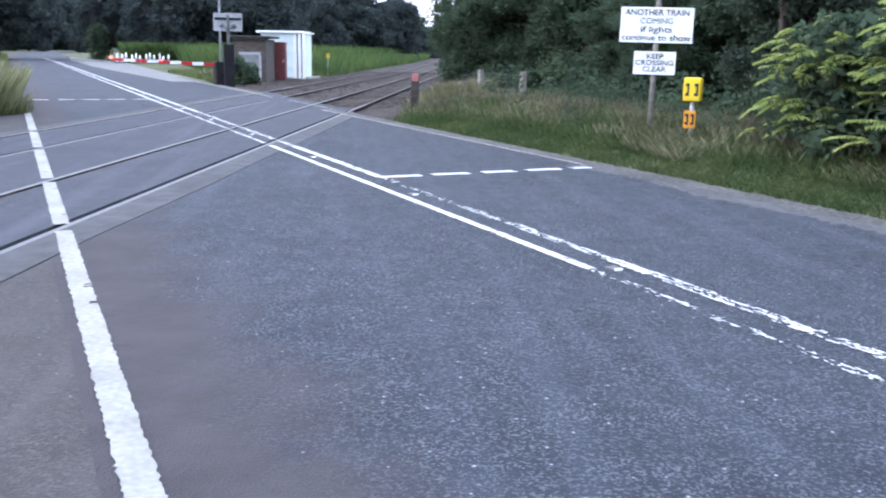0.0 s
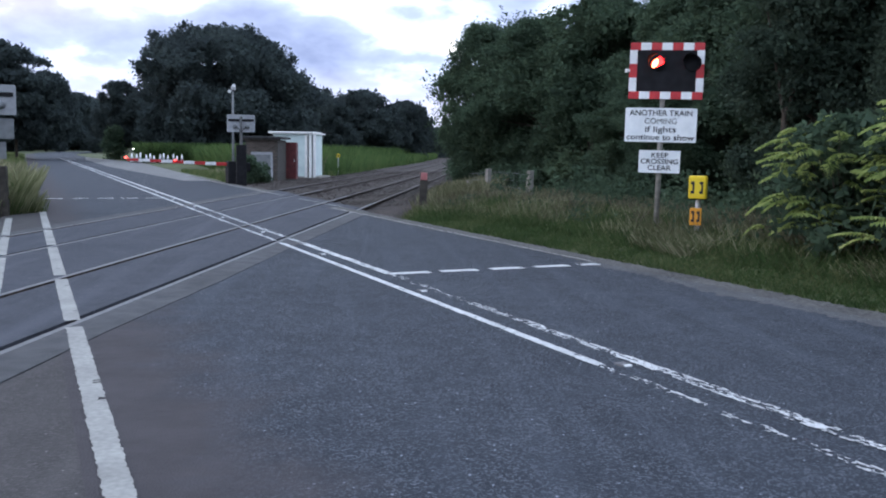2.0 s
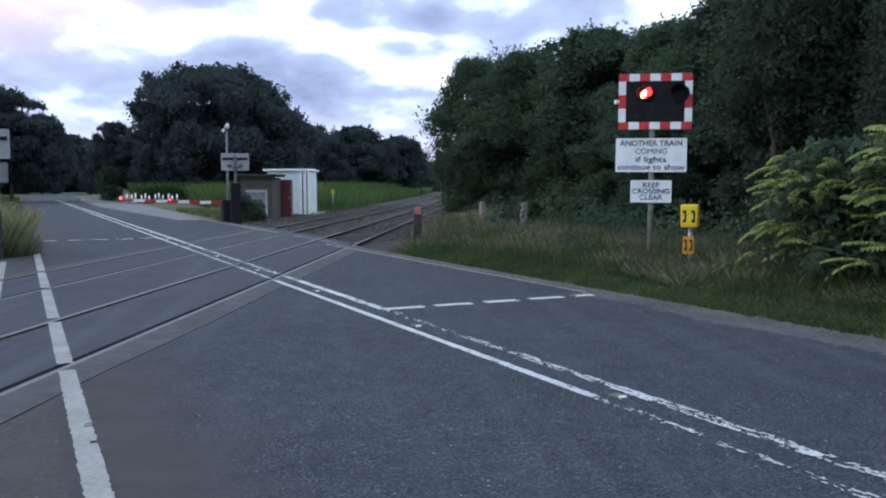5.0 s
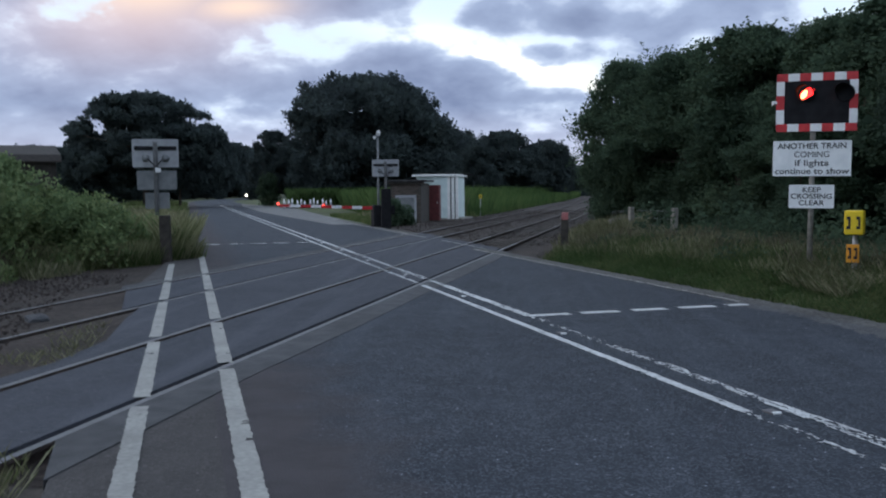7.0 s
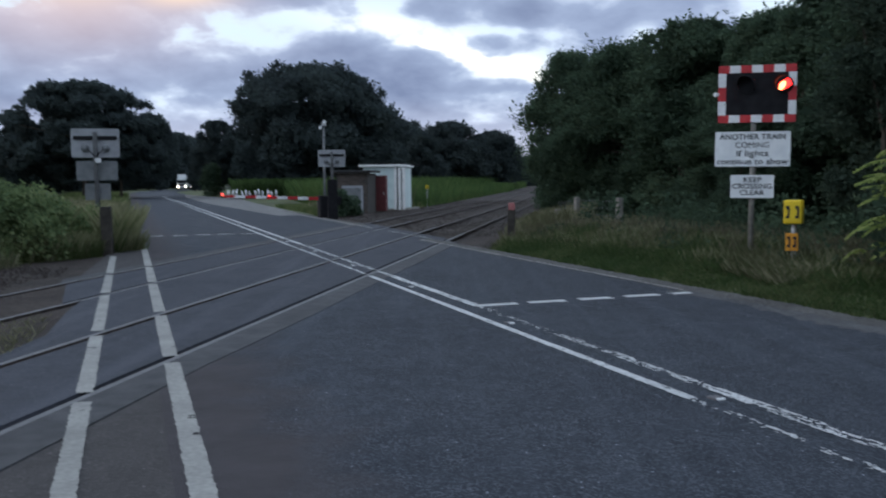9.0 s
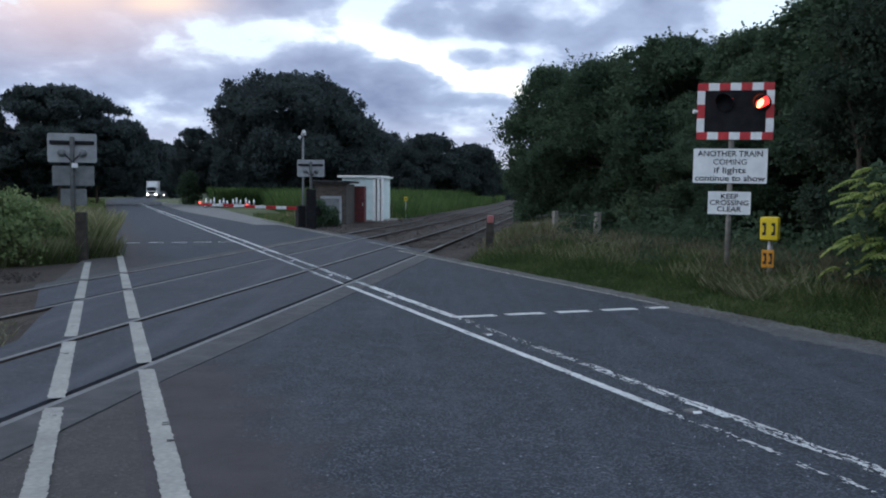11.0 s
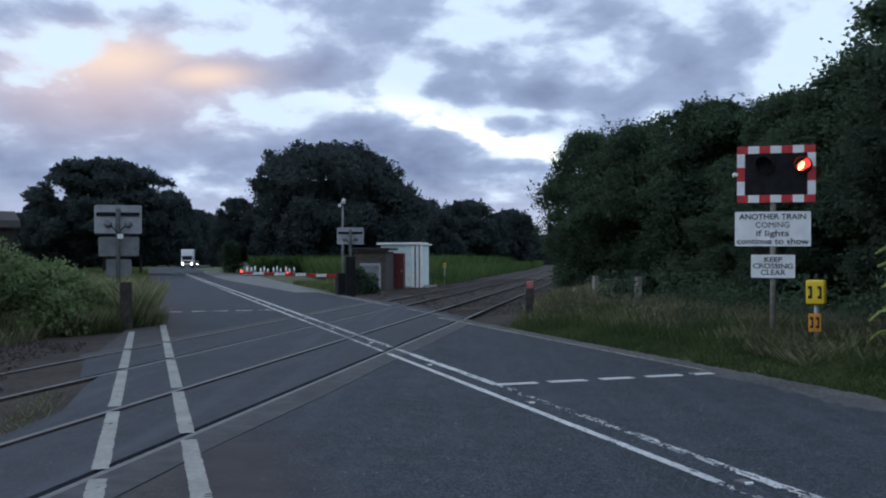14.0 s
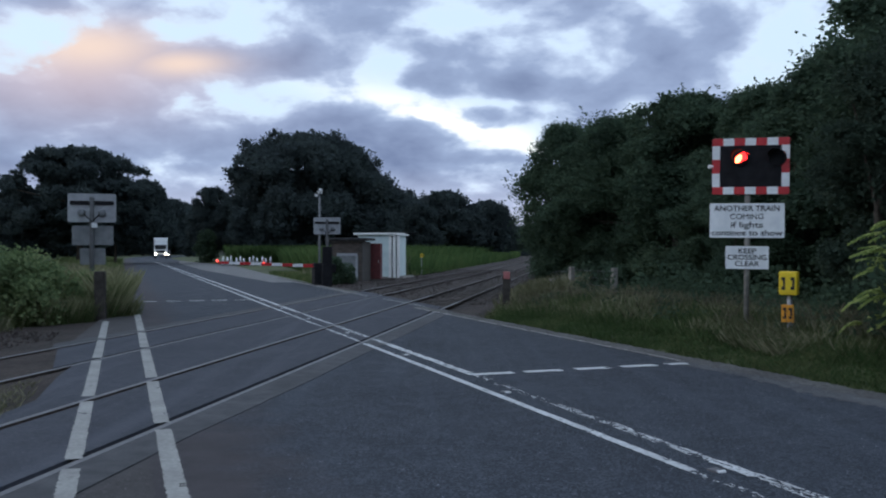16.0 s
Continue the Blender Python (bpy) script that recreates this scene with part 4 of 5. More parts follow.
def build_bushes():
    rng = np.random.default_rng(3)
    # bramble hedge beyond the rails
    for k, (x, y, w, h, blobs) in enumerate(((-11.3, 17.5, 4.2, 2.7, 20), (-11.8, 21.0, 4.4, 2.5, 20), (-13.3, 14.0, 4.8, 2.95, 24), (-9.7, 20.4, 2.6, 1.9, 12), (-9.5, 22.6, 2.4, 1.45, 12), (-14.8, 18.5, 5, 3.1, 24), (-17, 13, 5, 3.1, 24))):
        ob = thing("bramble_bush", pose(x, y, ground_z(x, y)), "green bramble bush beside the ballast", "bush", "bramble bushes")
        bl = crown_blobs(rng, w, h, 0.0, blobs, 0.62)
        lv = np.concatenate([leaf_quads(rng, blob_points(rng, bl, 17000), 0.047, 0.6), leaf_quads(rng, blob_points(rng, [(*q[:3], q[3] * 0.7, q[4] * 0.7, q[5] * 0.7) for q in bl], 2200, 0.2), 0.12, 0.7)])
        c = new("foliage", quads_mesh("foliage", lv, M_LEAF3))
        c.parent = ob
        bm = bmesh.new()
        for i in range(7):
            q = bl[i]
            rod(0.02, 0.006, (q[0] * 0.3, q[1] * 0.3, -0.1), q[:3], 5, bm)
        part("stem", bm, M_BARK, ob, "thorny brown stems")
    # green shrub before the far wood
    ob = thing("roadside_shrub", pose(-29.6, 115, 0), "dull green shrub before the far trees", "bush")
    bl = crown_blobs(rng, 4.2, 4.0, 0.0, 20, 0.7, 0.85, 0.4)
    c = new("foliage", quads_mesh("foliage", leaf_quads(rng, blob_points(rng, bl, 5000), 0.12, 0.6), M_LEAF2))
    c.parent = ob
    part("stem", rod(0.08, 0.03, (0, 0, -0.1), (0, 0, 2.4), 6), M_BARK, ob, "brown stem")
    # broad-leaved bush with long bright fronds
    for (bx, by, w, h, n) in ((6.65, 11.9, 2.4, 1.75, 190), (8.3, 11.6, 2.9, 2.9, 210), (7.2, 9.8, 2.6, 2.0, 210)):
        ob = thing("frond_bush", pose(bx, by, ground_z(bx, by)), "leafy bush with bright yellow-green fronds", "bush", "frond bushes")
        bl = crown_blobs(rng, w, h, 0.1, 22, 0.5)
        fr = []
        tips = blob_points(rng, bl, n, 0.9)
        stems = bmesh.new()
        for tpt in tips:
            out = np.array([tpt[0] + rng.uniform(-0.3, 0.3), tpt[1] + rng.uniform(-0.3, 0.3), 0.0])
            out = out / max(np.linalg.norm(out), 0.1)
            turn = rng.uniform(-0.7, 0.7)
            out = np.array([out[0] * math.cos(turn) - out[1] * math.sin(turn), out[0] * math.sin(turn) + out[1] * math.cos(turn), 0.0])
            ln, droop, full = rng.uniform(0.25, 0.6), rng.uniform(0.08, 0.3), rng.uniform(0.7, 1.25)
            side = np.array([-out[1], out[0], rng.uniform(-0.35, 0.35)])
            for i in range(13):
                f = i / 12
                p = tpt + out * ln * f + np.array([0, 0, 0.12 * f - droop * f * f])
                for sg in (-1, 1):
                    l = 0.17 * full * (1.05 - f) ** 0.7 * min(1.0, 0.35 + f * 3) * rng.uniform(0.75, 1.25)
                    tip = p + side * sg * l + out * 0.05 + np.array([0, 0, -0.05])
                    wv = out * 0.026
                    m_ = (p + tip) / 2 + np.array([0, 0, 0.012])
                    fr.append((p, m_ - wv, tip, m_ + wv))
            rod(0.012, 0.005, tpt * 0.35, tpt, 4, stems)
        c = new("fronds", quads_mesh("fronds", np.array(fr), M_FROND))
        c.parent = ob
        c["label"] = "bright yellow-green fronds"
        lv = np.concatenate([leaf_quads(rng, blob_points(rng, bl, 7500), 0.06, 0.5), leaf_quads(rng, blob_points(rng, [(*q[:3], q[3] * 0.7, q[4] * 0.7, q[5] * 0.7) for q in bl], 1500, 0.2), 0.11, 0.7)])
        c = new("foliage", quads_mesh("foliage", lv, M_LEAF2))
        c.parent = ob
        c["label"] = "dark inner leaves"
        part("stem", stems, M_BARK, ob, "thin brown stems")


build_bushes()


# ---- grass, weeds and the crop ----
def scatter(rng, n, corners):
    """Even random points in a four-sided patch."""
    a, b, c, d = (np.array(p[:2]) for p in corners)
    u, v = rng.uniform(0, 1, (n, 1)), rng.uniform(0, 1, (n, 1))
    return (a * (1 - u) + b * u) * (1 - v) + (d * (1 - u) + c * u) * v


def grass(name, seed, n, corners, height, width, lean, mat, label, clump=0.0, keep=None, category="grass", level=None):
    rng = np.random.default_rng(seed)
    xy = scatter(rng, n, corners)
    if clump:
        val = np.array([noise.noise(Vector((x * clump, y * clump, seed))) for x, y in xy])
        xy = xy[val > -0.05]
    if keep:
        xy = np.array([p for p in xy if keep(*p)])
    zs = np.array([ground_z(x, y) if level is None else level for x, y in xy]) - 0.02
    stuff(name, quads_mesh(name, blades(rng, xy, zs, height, width, lean), mat), label, category)


def off_bed(x, y):
    return not -13.0 < u_of(x, y) < -2.6


grass("verge_grass", 1, 42000, (road_at(7.84, -6), road_at(8.9, -6), road_at(8.9, 24), road_at(7.84, 24)), 0.10, 0.006, 0.8, M_VERGE, "short fresh green verge grass", keep=off_bed)
grass("bank_grass", 2, 60000, (road_at(8.7, -4), road_at(12.0, -4), road_at(11.6, 24), road_at(8.7, 24)), 0.20, 0.006, 0.7, M_VERGE, "rough green grass on the bank", keep=off_bed)
grass("bank_dry_grass", 3, 20000, (road_at(9.0, 9.2), road_at(12.5, 10.5), road_at(14.5, 24.5), road_at(8.8, 24.5)), 0.27, 0.003, 0.45, M_DRY, "tall dry seeding grass on the bank", clump=0.7, keep=off_bed)
grass("verge_straw", 45, 3500, (road_at(9.1, 6), road_at(11.2, 6), road_at(12.2, 24.5), road_at(8.9, 24.5)), 0.24, 0.003, 0.6, M_DRY, "thin straw stalks in the verge", clump=1.3, keep=off_bed)
grass("verge_brown_stalks", 46, 4500, (road_at(9.5, 9), road_at(12.0, 9), road_at(13.0, 24.5), road_at(9.2, 24.5)), 0.34, 0.003, 0.45, M_WEED, "brown seeding stalks along the bank", clump=0.8, keep=off_bed)
grass("pale_tuft", 44, 1700, (road_at(8.9, 6.2), road_at(9.6, 6.2), road_at(9.6, 8.0), road_at(8.9, 8.0)), 0.16, 0.0032, 1.1, M_DRY, "pale flattened tuft of dry grass")
grass("pale_tuft", 4, 2600, (road_at(8.6, 10.4), road_at(9.5, 10.6), road_at(9.6, 12.4), road_at(8.8, 12.0)), 0.20, 0.0032, 1.0, M_DRY, "pale flattened tuft of dry grass")
grass("dead_weeds", 5, 2600, (road_at(9.9, 9.6), road_at(11.0, 10), road_at(11.8, 13), road_at(9.9, 12)), 0.22, 0.0032, 0.4, M_WEED, "brown dead weeds under the trees", clump=0.9)
grass("dead_weeds", 56, 4200, (road_at(9.6, 5.5), road_at(10.8, 5.5), road_at(10.9, 10.2), road_at(9.7, 10.2)), 0.26, 0.0032, 0.7, M_WEED, "tangled brown dead stems behind the verge", clump=1.1)
grass("dead_weeds", 55, 1300, (road_at(10.6, 14), road_at(14, 14), road_at(14.0, 22), road_at(10.6, 20)), 0.36, 0.006, 0.3, M_WEED, "brown dead weeds along the fence", clump=0.9)
def leafy_weeds(name, seed, n, corners, height, leaf, mat, label):
    """Low broad-leaved growth in uneven patches."""
    rng = np.random.default_rng(seed)
    xy = scatter(rng, n, corners)
    val = np.array([noise.noise(Vector((x * 1.1, y * 1.1, seed))) + 0.4 * noise.noise(Vector((x * 3.3, y * 3.3, seed))) for x, y in xy])
    xy, val = xy[val > 0.0], val[val > 0.0]
    top = np.clip(val * 2.2, 0.15, 1.0) * height
    zs = np.array([ground_z(x, y) for x, y in xy]) + top * rng.uniform(0.1, 1.0, len(xy)) ** 0.7
    stuff(name, quads_mesh(name, leaf_quads(rng, np.column_stack([xy, zs]), leaf, 0.55, 0.2), mat), label, "weeds")


leafy_weeds("verge_herbs", 75, 46000, (road_at(7.95, -4), road_at(10.2, -4), road_at(10.4, 24), road_at(8.0, 24)), 0.17, 0.019, M_VERGE, "low green herbs and clover in the verge")
leafy_weeds("bank_weeds", 71, 9000, (road_at(9.3, 8.5), road_at(11.8, 9.5), road_at(14.2, 24), road_at(9.3, 22)), 0.36, 0.036, M_LEAF2, "low green nettles and brambles on the bank")
leafy_weeds("hedge_foot_weeds", 72, 14000, (road_at(11.0, 10), road_at(12.6, 10), road_at(15.0, 24), road_at(12.2, 24)), 0.95, 0.055, M_LEAF2, "dark green undergrowth below the trees")
leafy_weeds("ballast_edge_weeds", 73, 12000, ((-16, 12.0), (-9.8, 16.0), (-8.6, 22), (-11, 23)), 0.5, 0.04, M_LEAF2, "low brambles below the hedge")
grass("hedge_grass", 6, 9000, ((-16, 11.5), (-9.0, 15.5), (-8.3, 24), (-12, 24)), 0.4, 0.007, 0.4, M_GRASS, "green grass under the bramble hedge", keep=off_bed)
grass("hedge_foot_stalks", 67, 12000, ((-16.5, 11.6), (-10.4, 16.0), (-9.0, 21.5), (-11.5, 21.5)), 0.75, 0.005, 0.5, M_WEED, "brown dead stalks along the foot of the hedge", clump=0.7, keep=off_bed)
grass("hedge_dry_grass", 7, 15000, ((-13, 13.5), (-9.6, 15.5), (-7.8, 22), (-9.2, 26)), 0.62, 0.006, 0.35, M_DRY, "straw-coloured dry grass round the post", keep=off_bed)
grass("ballast_edge_grass", 61, 18000, (track_at(-11.1, 2), track_at(-14.2, 2), track_at(-14.2, 24), track_at(-11.6, 22)), 0.34, 0.007, 0.5, M_DRY, "dry brown grass at the ballast edge", clump=0.8, level=-0.06)
grass("ballast_edge_green", 64, 9000, (track_at(-11.4, 2), track_at(-14.2, 2), track_at(-14.2, 24), track_at(-11.8, 22)), 0.36, 0.007, 0.5, M_GRASS, "green grass at the ballast edge", clump=0.6, level=-0.06)
leafy_weeds("ballast_edge_weeds", 74, 9000, (track_at(-11.7, 3), track_at(-14.2, 3), track_at(-14.4, 23), track_at(-12.0, 21)), 0.5, 0.04, M_LEAF3, "low brambles at the ballast edge")
grass("corner_grass", 62, 8000, ((-10.9, 18.4), (-8.7, 20.0), (-7.55, 22.6), (-9.6, 25)), 0.50, 0.005, 0.5, M_STRAW, "dry grass round the timber post", level=-0.04)
grass("corner_green_grass", 63, 5200, ((-10.9, 18.2), (-8.5, 20.0), (-7.5, 22.8), (-9.4, 25)), 0.36, 0.007, 0.5, M_GRASS, "green grass round the timber post", level=-0.04)
grass("post_tall_grass", 65, 13000, (road_at(-3.4, 23.5), road_at(-0.1, 23.3), road_at(0.15, 28.5), road_at(-3.6, 29)), 0.95, 0.005, 0.6, M_STRAW, "tall straw-coloured grass behind the timber post", clump=0.6, level=-0.04, keep=lambda x, y: s_of(x, y) < 0.05)
grass("post_tall_green", 66, 6000, (road_at(-3.4, 23.3), road_at(-0.2, 23.2), road_at(0.1, 27.5), road_at(-3.6, 28)), 0.62, 0.005, 0.65, M_GRASS, "tall green grass behind the timber post", level=-0.04, keep=lambda x, y: s_of(x, y) < 0.05)
leafy_weeds("post_brambles", 76, 15000, (road_at(-3.8, 22.4), road_at(-0.6, 23.3), road_at(-0.2, 27), road_at(-4.0, 28)), 1.1, 0.035, M_LEAF3, "tangled brambles and weeds round the signal post")
grass("roadside_grass", 8, 9000, (road_at(-2.4, 22.5), road_at(-0.05, 22.5), road_at(-0.05, 40), road_at(-2.4, 40)), 0.55, 0.010, 0.4, M_GRASS, "green grass at the far roadside", keep=off_bed)
grass("roadside_dry_grass", 9, 6000, (road_at(-3.2, 24), road_at(-0.2, 25), road_at(-0.1, 60), road_at(-4, 60)), 0.8, 0.010, 0.35, M_DRY, "tall straw-coloured roadside grass", keep=off_bed)
grass("roadside_grass", 10, 12000, (road_at(-6, 40), road_at(-0.05, 40), road_at(-0.05, 160), road_at(-9, 160)), 0.5, 0.03, 0.4, M_GRASS, "green verge along the far road", keep=off_bed)
grass("deck_side_grass", 11, 9000, (track_at(-5.6, -2), track_at(-6.8, -2), track_at(-6.8, 13.6), track_at(-5.6, 11.6)), 0.10, 0.004, 0.9, M_DRY, "dry moss and grass between the tracks", clump=0.8, level=-0.05, keep=lambda x, y: s_of(x, y) < -1.0)
grass("near_side_grass", 12, 9000, (road_at(-3.2, 0), road_at(-0.8, 0), road_at(-0.9, 5.6), road_at(-3.0, 4.2)), 0.12, 0.006, 0.9, M_DRY, "dry grass beside the footway", clump=0.9, level=-0.12, keep=lambda x, y: u_of(x, y) > -3.6)
grass("track_end_grass", 85, 7000, (track_at(-2.4, 0.5), track_at(-5.8, 0.5), track_at(-5.8, 4.4), track_at(-2.7, 5.2)), 0.17, 0.005, 0.8, M_DRY, "dry grass at the end of the crossing deck", clump=1.2, level=-0.10, keep=lambda x, y: s_of(x, y) < -0.95)
grass("track_end_grass", 86, 4000, (track_at(-2.4, 0.5), track_at(-5.8, 0.5), track_at(-5.8, 4.4), track_at(-2.7, 5.2)), 0.14, 0.005, 0.8, M_GRASS, "green grass at the end of the crossing deck", clump=0.9, level=-0.10, keep=lambda x, y: s_of(x, y) < -0.95)
grass("barrier_grass", 83, 16000, (road_at(8.8, 44), road_at(11.5, 40), road_at(13.5, 60), road_at(9.3, 62)), 0.24, 0.012, 0.5, M_GRASS, "green grass under the barrier arm", keep=off_bed)
grass("bank_growth", 84, 16000, (road_at(10.8, 97), road_at(19, 95), road_at(23, 103), road_at(11.2, 104)), 1.7, 0.026, 0.5, M_CROP, "tall green growth beyond the cones", keep=lambda x, y: u_of(x, y) < -12.5 and s_of(x, y) > 10.6)
grass("barrier_grass", 13, 12000, (road_at(8.6, 41), road_at(14, 36), road_at(18, 60), road_at(9.2, 50)), 0.35, 0.014, 0.4, M_GRASS, "green grass round the barrier", keep=off_bed)
grass("hut_grass", 14, 9000, (road_at(9.0, 38), road_at(13, 34), road_at(17, 52), road_at(10, 56)), 0.45, 0.012, 0.35, M_DRY, "dry grass round the hut", clump=0.5, keep=off_bed)
grass("mound_grass", 15, 34000, (road_at(11.5, 58), road_at(20, 52), road_at(34, 120), road_at(18, 120)), 1.5, 0.026, 0.45, M_CROP, "tall green growth behind the barrier", keep=lambda x, y: u_of(x, y) < -12.5)
grass("dry_mound", 16, 2500, (road_at(14.5, 57), road_at(17.5, 57), road_at(17.5, 61), road_at(14.5, 61)), 1.35, 0.03, 0.3, M_DRY, "dry brown growth behind the barrier")
grass("field_crop", 17, 60000, (track_at(-13, 62), track_at(-40, 62), track_at(-40, 190), track_at(-13, 190)), 1.75, 0.028, 0.30, M_CROP, "tall green crop in the field by the line", category="crop", keep=lambda x, y: s_of(x, y) > 16)
for v0 in (58, 125, 200, 270):
    grass("line_side_crop", 90 + v0, 9000, (track_at(-10.3, v0), track_at(-15.0, v0), track_at(-15.0, v0 + 75), track_at(-10.3, v0 + 75)), 1.15, 0.03, 0.35, M_CROP, "tall green growth along the edge of the line", category="crop", level=-0.1)
grass("line_side_grass", 18, 9000, (track_at(-10.4, 56), track_at(-13.2, 56), track_at(-13.2, 130), track_at(-10.6, 130)), 0.6, 0.03, 0.4, M_GRASS, "rough grass beside the line")
grass("line_dry_grass", 19, 6000, (track_at(-0.4, 26), track_at(-2.5, 26), track_at(-2.3, 36), track_at(0.4, 36)), 0.45, 0.008, 0.4, M_DRY, "dry grass beside the near track")


# ---- lettering ----
def lettering(text, size, x, y, z, mat, parent, label, width=None, wide=1.0):
    """Upright flat letters, centred, on a face that looks towards -y."""
    cu = bpy.data.curves.new("lettering", "FONT")
    cu.body, cu.size, cu.align_x, cu.align_y, cu.extrude = text, size, "CENTER", "CENTER", 0.001
    cu.offset = 0.0 if "M" in text else 0.0016
    tmp = new("lettering_curve", cu)
    bpy.context.view_layer.update()
    dg = bpy.context.evaluated_depsgraph_get()
    me = bpy.data.meshes.new_from_object(tmp.evaluated_get(dg))
    bpy.data.objects.remove(tmp)
    me.materials.clear()
    me.materials.append(mat)
    ob = new("lettering", me)
    ob.parent = parent
    if width:
        xs = [v.co.x for v in me.vertices]
        wide = width / (max(xs) - min(xs))
    ob.matrix_local = pose(x, y, z, 90, 0, 0) @ Matrix.Diagonal((wide, 1, 1, 1))
    ob["label"] = label
    return ob


# ---- the light signal facing the road ----
def build_signal():
    sx, sy = 4.97, 15.0
    gz = ground_z(sx, sy)
    ob = thing("crossing_signal", pose(sx, sy, gz, 0, 0.6, -18.3), "crossing light signal with red-white border and white signs", "traffic signal")
    part("post", rod(0.045, 0.045, (0, 0.06, -0.3), (0, 0.06, 3.35 - gz), 14), M_CONCRETE, ob, "weathered grey post", True)
    zc = 2.985 - gz
    W, H, B = 1.215, 0.93, 0.122
    board = part("backing_board", rounded_plate(W, H, 0.03, 0.07), M_BLACK, ob, "matt black backing board")
    board.matrix_local = pose(0.04, 0, zc)
    def seg(x0, x1, z0, z1, mat):
        return part("border_panel", box(x0, x1, -0.008, 0.004, z0, z1, 0.003), mat, board)
    tops = np.linspace(-W / 2 + 0.01, W / 2 - 0.01, 8)
    for zz in (H / 2 - B - 0.004, -H / 2 + 0.004):
        for i in range(7):
            seg(tops[i], tops[i + 1], zz, zz + B, M_WHITE if i % 2 else M_RED)
    sides = np.linspace(-H / 2 + B + 0.004, H / 2 - B - 0.004, 4)
    for xx in (-W / 2 + 0.006, W / 2 - B - 0.006):
        for i in range(3):
            seg(xx, xx + B, sides[i], sides[i + 1], M_WHITE if i != 1 else M_RED)
    for x in (-0.145, 0.425):
        lamp = part("lamp_housing", rod(0.135, 0.135, (0, 0.0, 0), (0, -0.03, 0), 24), M_BLACK, board, "round black lamp housing", True)
        lamp.matrix_local = pose(x, -0.005, 0.135, 0, 0, -12)
        # lens stretched up and right: its shape includes red light on the hood
        glass = bmesh.new()
        for q in range(5):
            o = -0.03 + 0.022 * q
            rod(0.066, 0.066, (o, -0.028, o * 0.6), (o, -0.0352 - 0.0002 * q, o * 0.6), 22, glass)
        lens = part("lens", glass, M_LENS, lamp, "red lamp lens, drawn out to show the hood's inner glow")
        glow = bmesh.new()
        for q in range(5):
            o = -0.044 + 0.022 * q
            w = 0.046 - 0.009 * abs(q - 2)
            rod(w, w, (o * 0.55 - 0.035, -0.036, o - 0.014), (o * 0.55 - 0.035, -0.0405 - 0.0002 * q, o - 0.014), 20, glow)
        core = part("bulb_glow", glow, M_LAMP, lens, "white-hot middle of the lamp")
        hb = bmesh.new()
        n, rr, ln = 22, 0.128, 0.24
        ring = []
        for i in range(n + 1):
            a = radians(-35 + 250 * i / n)
            cut = ln * (0.35 + 0.65 * max(0.0, math.sin(a)) ** 0.7)
            ring.append([hb.verts.new((q * math.cos(a), -d, q * math.sin(a))) for q, d in ((rr, 0.056), (rr, 0.056 + cut), (rr + 0.006, 0.056 + cut), (rr + 0.006, 0.056))])
        for a, b in zip(ring, ring[1:]):
            for i in range(4):
                j = (i + 1) % 4
                hb.faces.new((a[i], a[j], b[j], b[i]))
        part("hood", hb, M_BLACK, lamp, "black hood over the lamp", True)
    side = part("side_lamp", rod(0.035, 0.03, (-W / 2 - 0.05, -0.02, -0.0), (-W / 2 + 0.01, 0.01, -0.0), 12), M_WHITE, board, "small pale side lamp")
    plate = part("sign_plate", rounded_plate(1.165, 0.565, 0.012, 0.02), M_SIGN, ob, "white sign plate with black lettering")
    plate.matrix_local = pose(-0.01, -0.002, 2.095 - gz)
    for txt, z, size, wd in (("ANOTHER TRAIN", 0.195, 0.128, 1.02), ("COMING", 0.060, 0.128, 0.52), ("if lights", -0.075, 0.135, 0.50), ("continue to show", -0.205, 0.135, 1.10)):
        lettering(txt, size, 0, -0.004, z, M_LETTER, plate, "black sign wording", wd)
    keep = part("sign_plate", rounded_plate(0.675, 0.375, 0.012, 0.015), M_SIGN, ob, "small white sign plate with black lettering")
    keep.matrix_local = pose(0.0, -0.002, 1.487 - gz)
    for txt, z in (("KEEP", 0.105), ("CROSSING", 0.0), ("CLEAR", -0.105)):
        lettering(txt, 0.115, 0, -0.004, z, M_LETTER, keep, "black sign wording", None, 1.12)
    for z in (2.10, 1.49, 2.75, 3.25):
        part("clamp", box(-0.07, 0.07, 0.014, 0.12, z - gz - 0.02, z - gz + 0.02, 0.005), M_GALV, ob, "steel post clamp")
    # added black disc, no part of the signal: it blanks one lamp after the other
    sh = part("lamp_cover_disc", rod(0.135, 0.135, (-0.0096, -0.045, 0), (-0.0108, -0.0509, 0), 24), M_BLACK, ob, "added black disc that blanks out one lamp")
    sh.location = (0.04 + 0.425, -0.005, zc + 0.135)
    return sh, zc


LAMP_COVER, FLASH_Z = build_signal()


def handset(parent, x, z, h, mat, y):
    bm = bmesh.new()
    box(x - h * 0.06, x + h * 0.10, y - 0.004, y, z - h / 2, z + h / 2, 0.002, bm)
    box(x - h * 0.20, x + h * 0.02, y - 0.004, y, z + h * 0.26, z + h / 2, 0.002, bm)
    box(x - h * 0.20, x + h * 0.02, y - 0.004, y, z - h / 2, z - h * 0.26, 0.002, bm)
    part("telephone_symbol", bm, mat, parent, "black telephone receiver symbol")


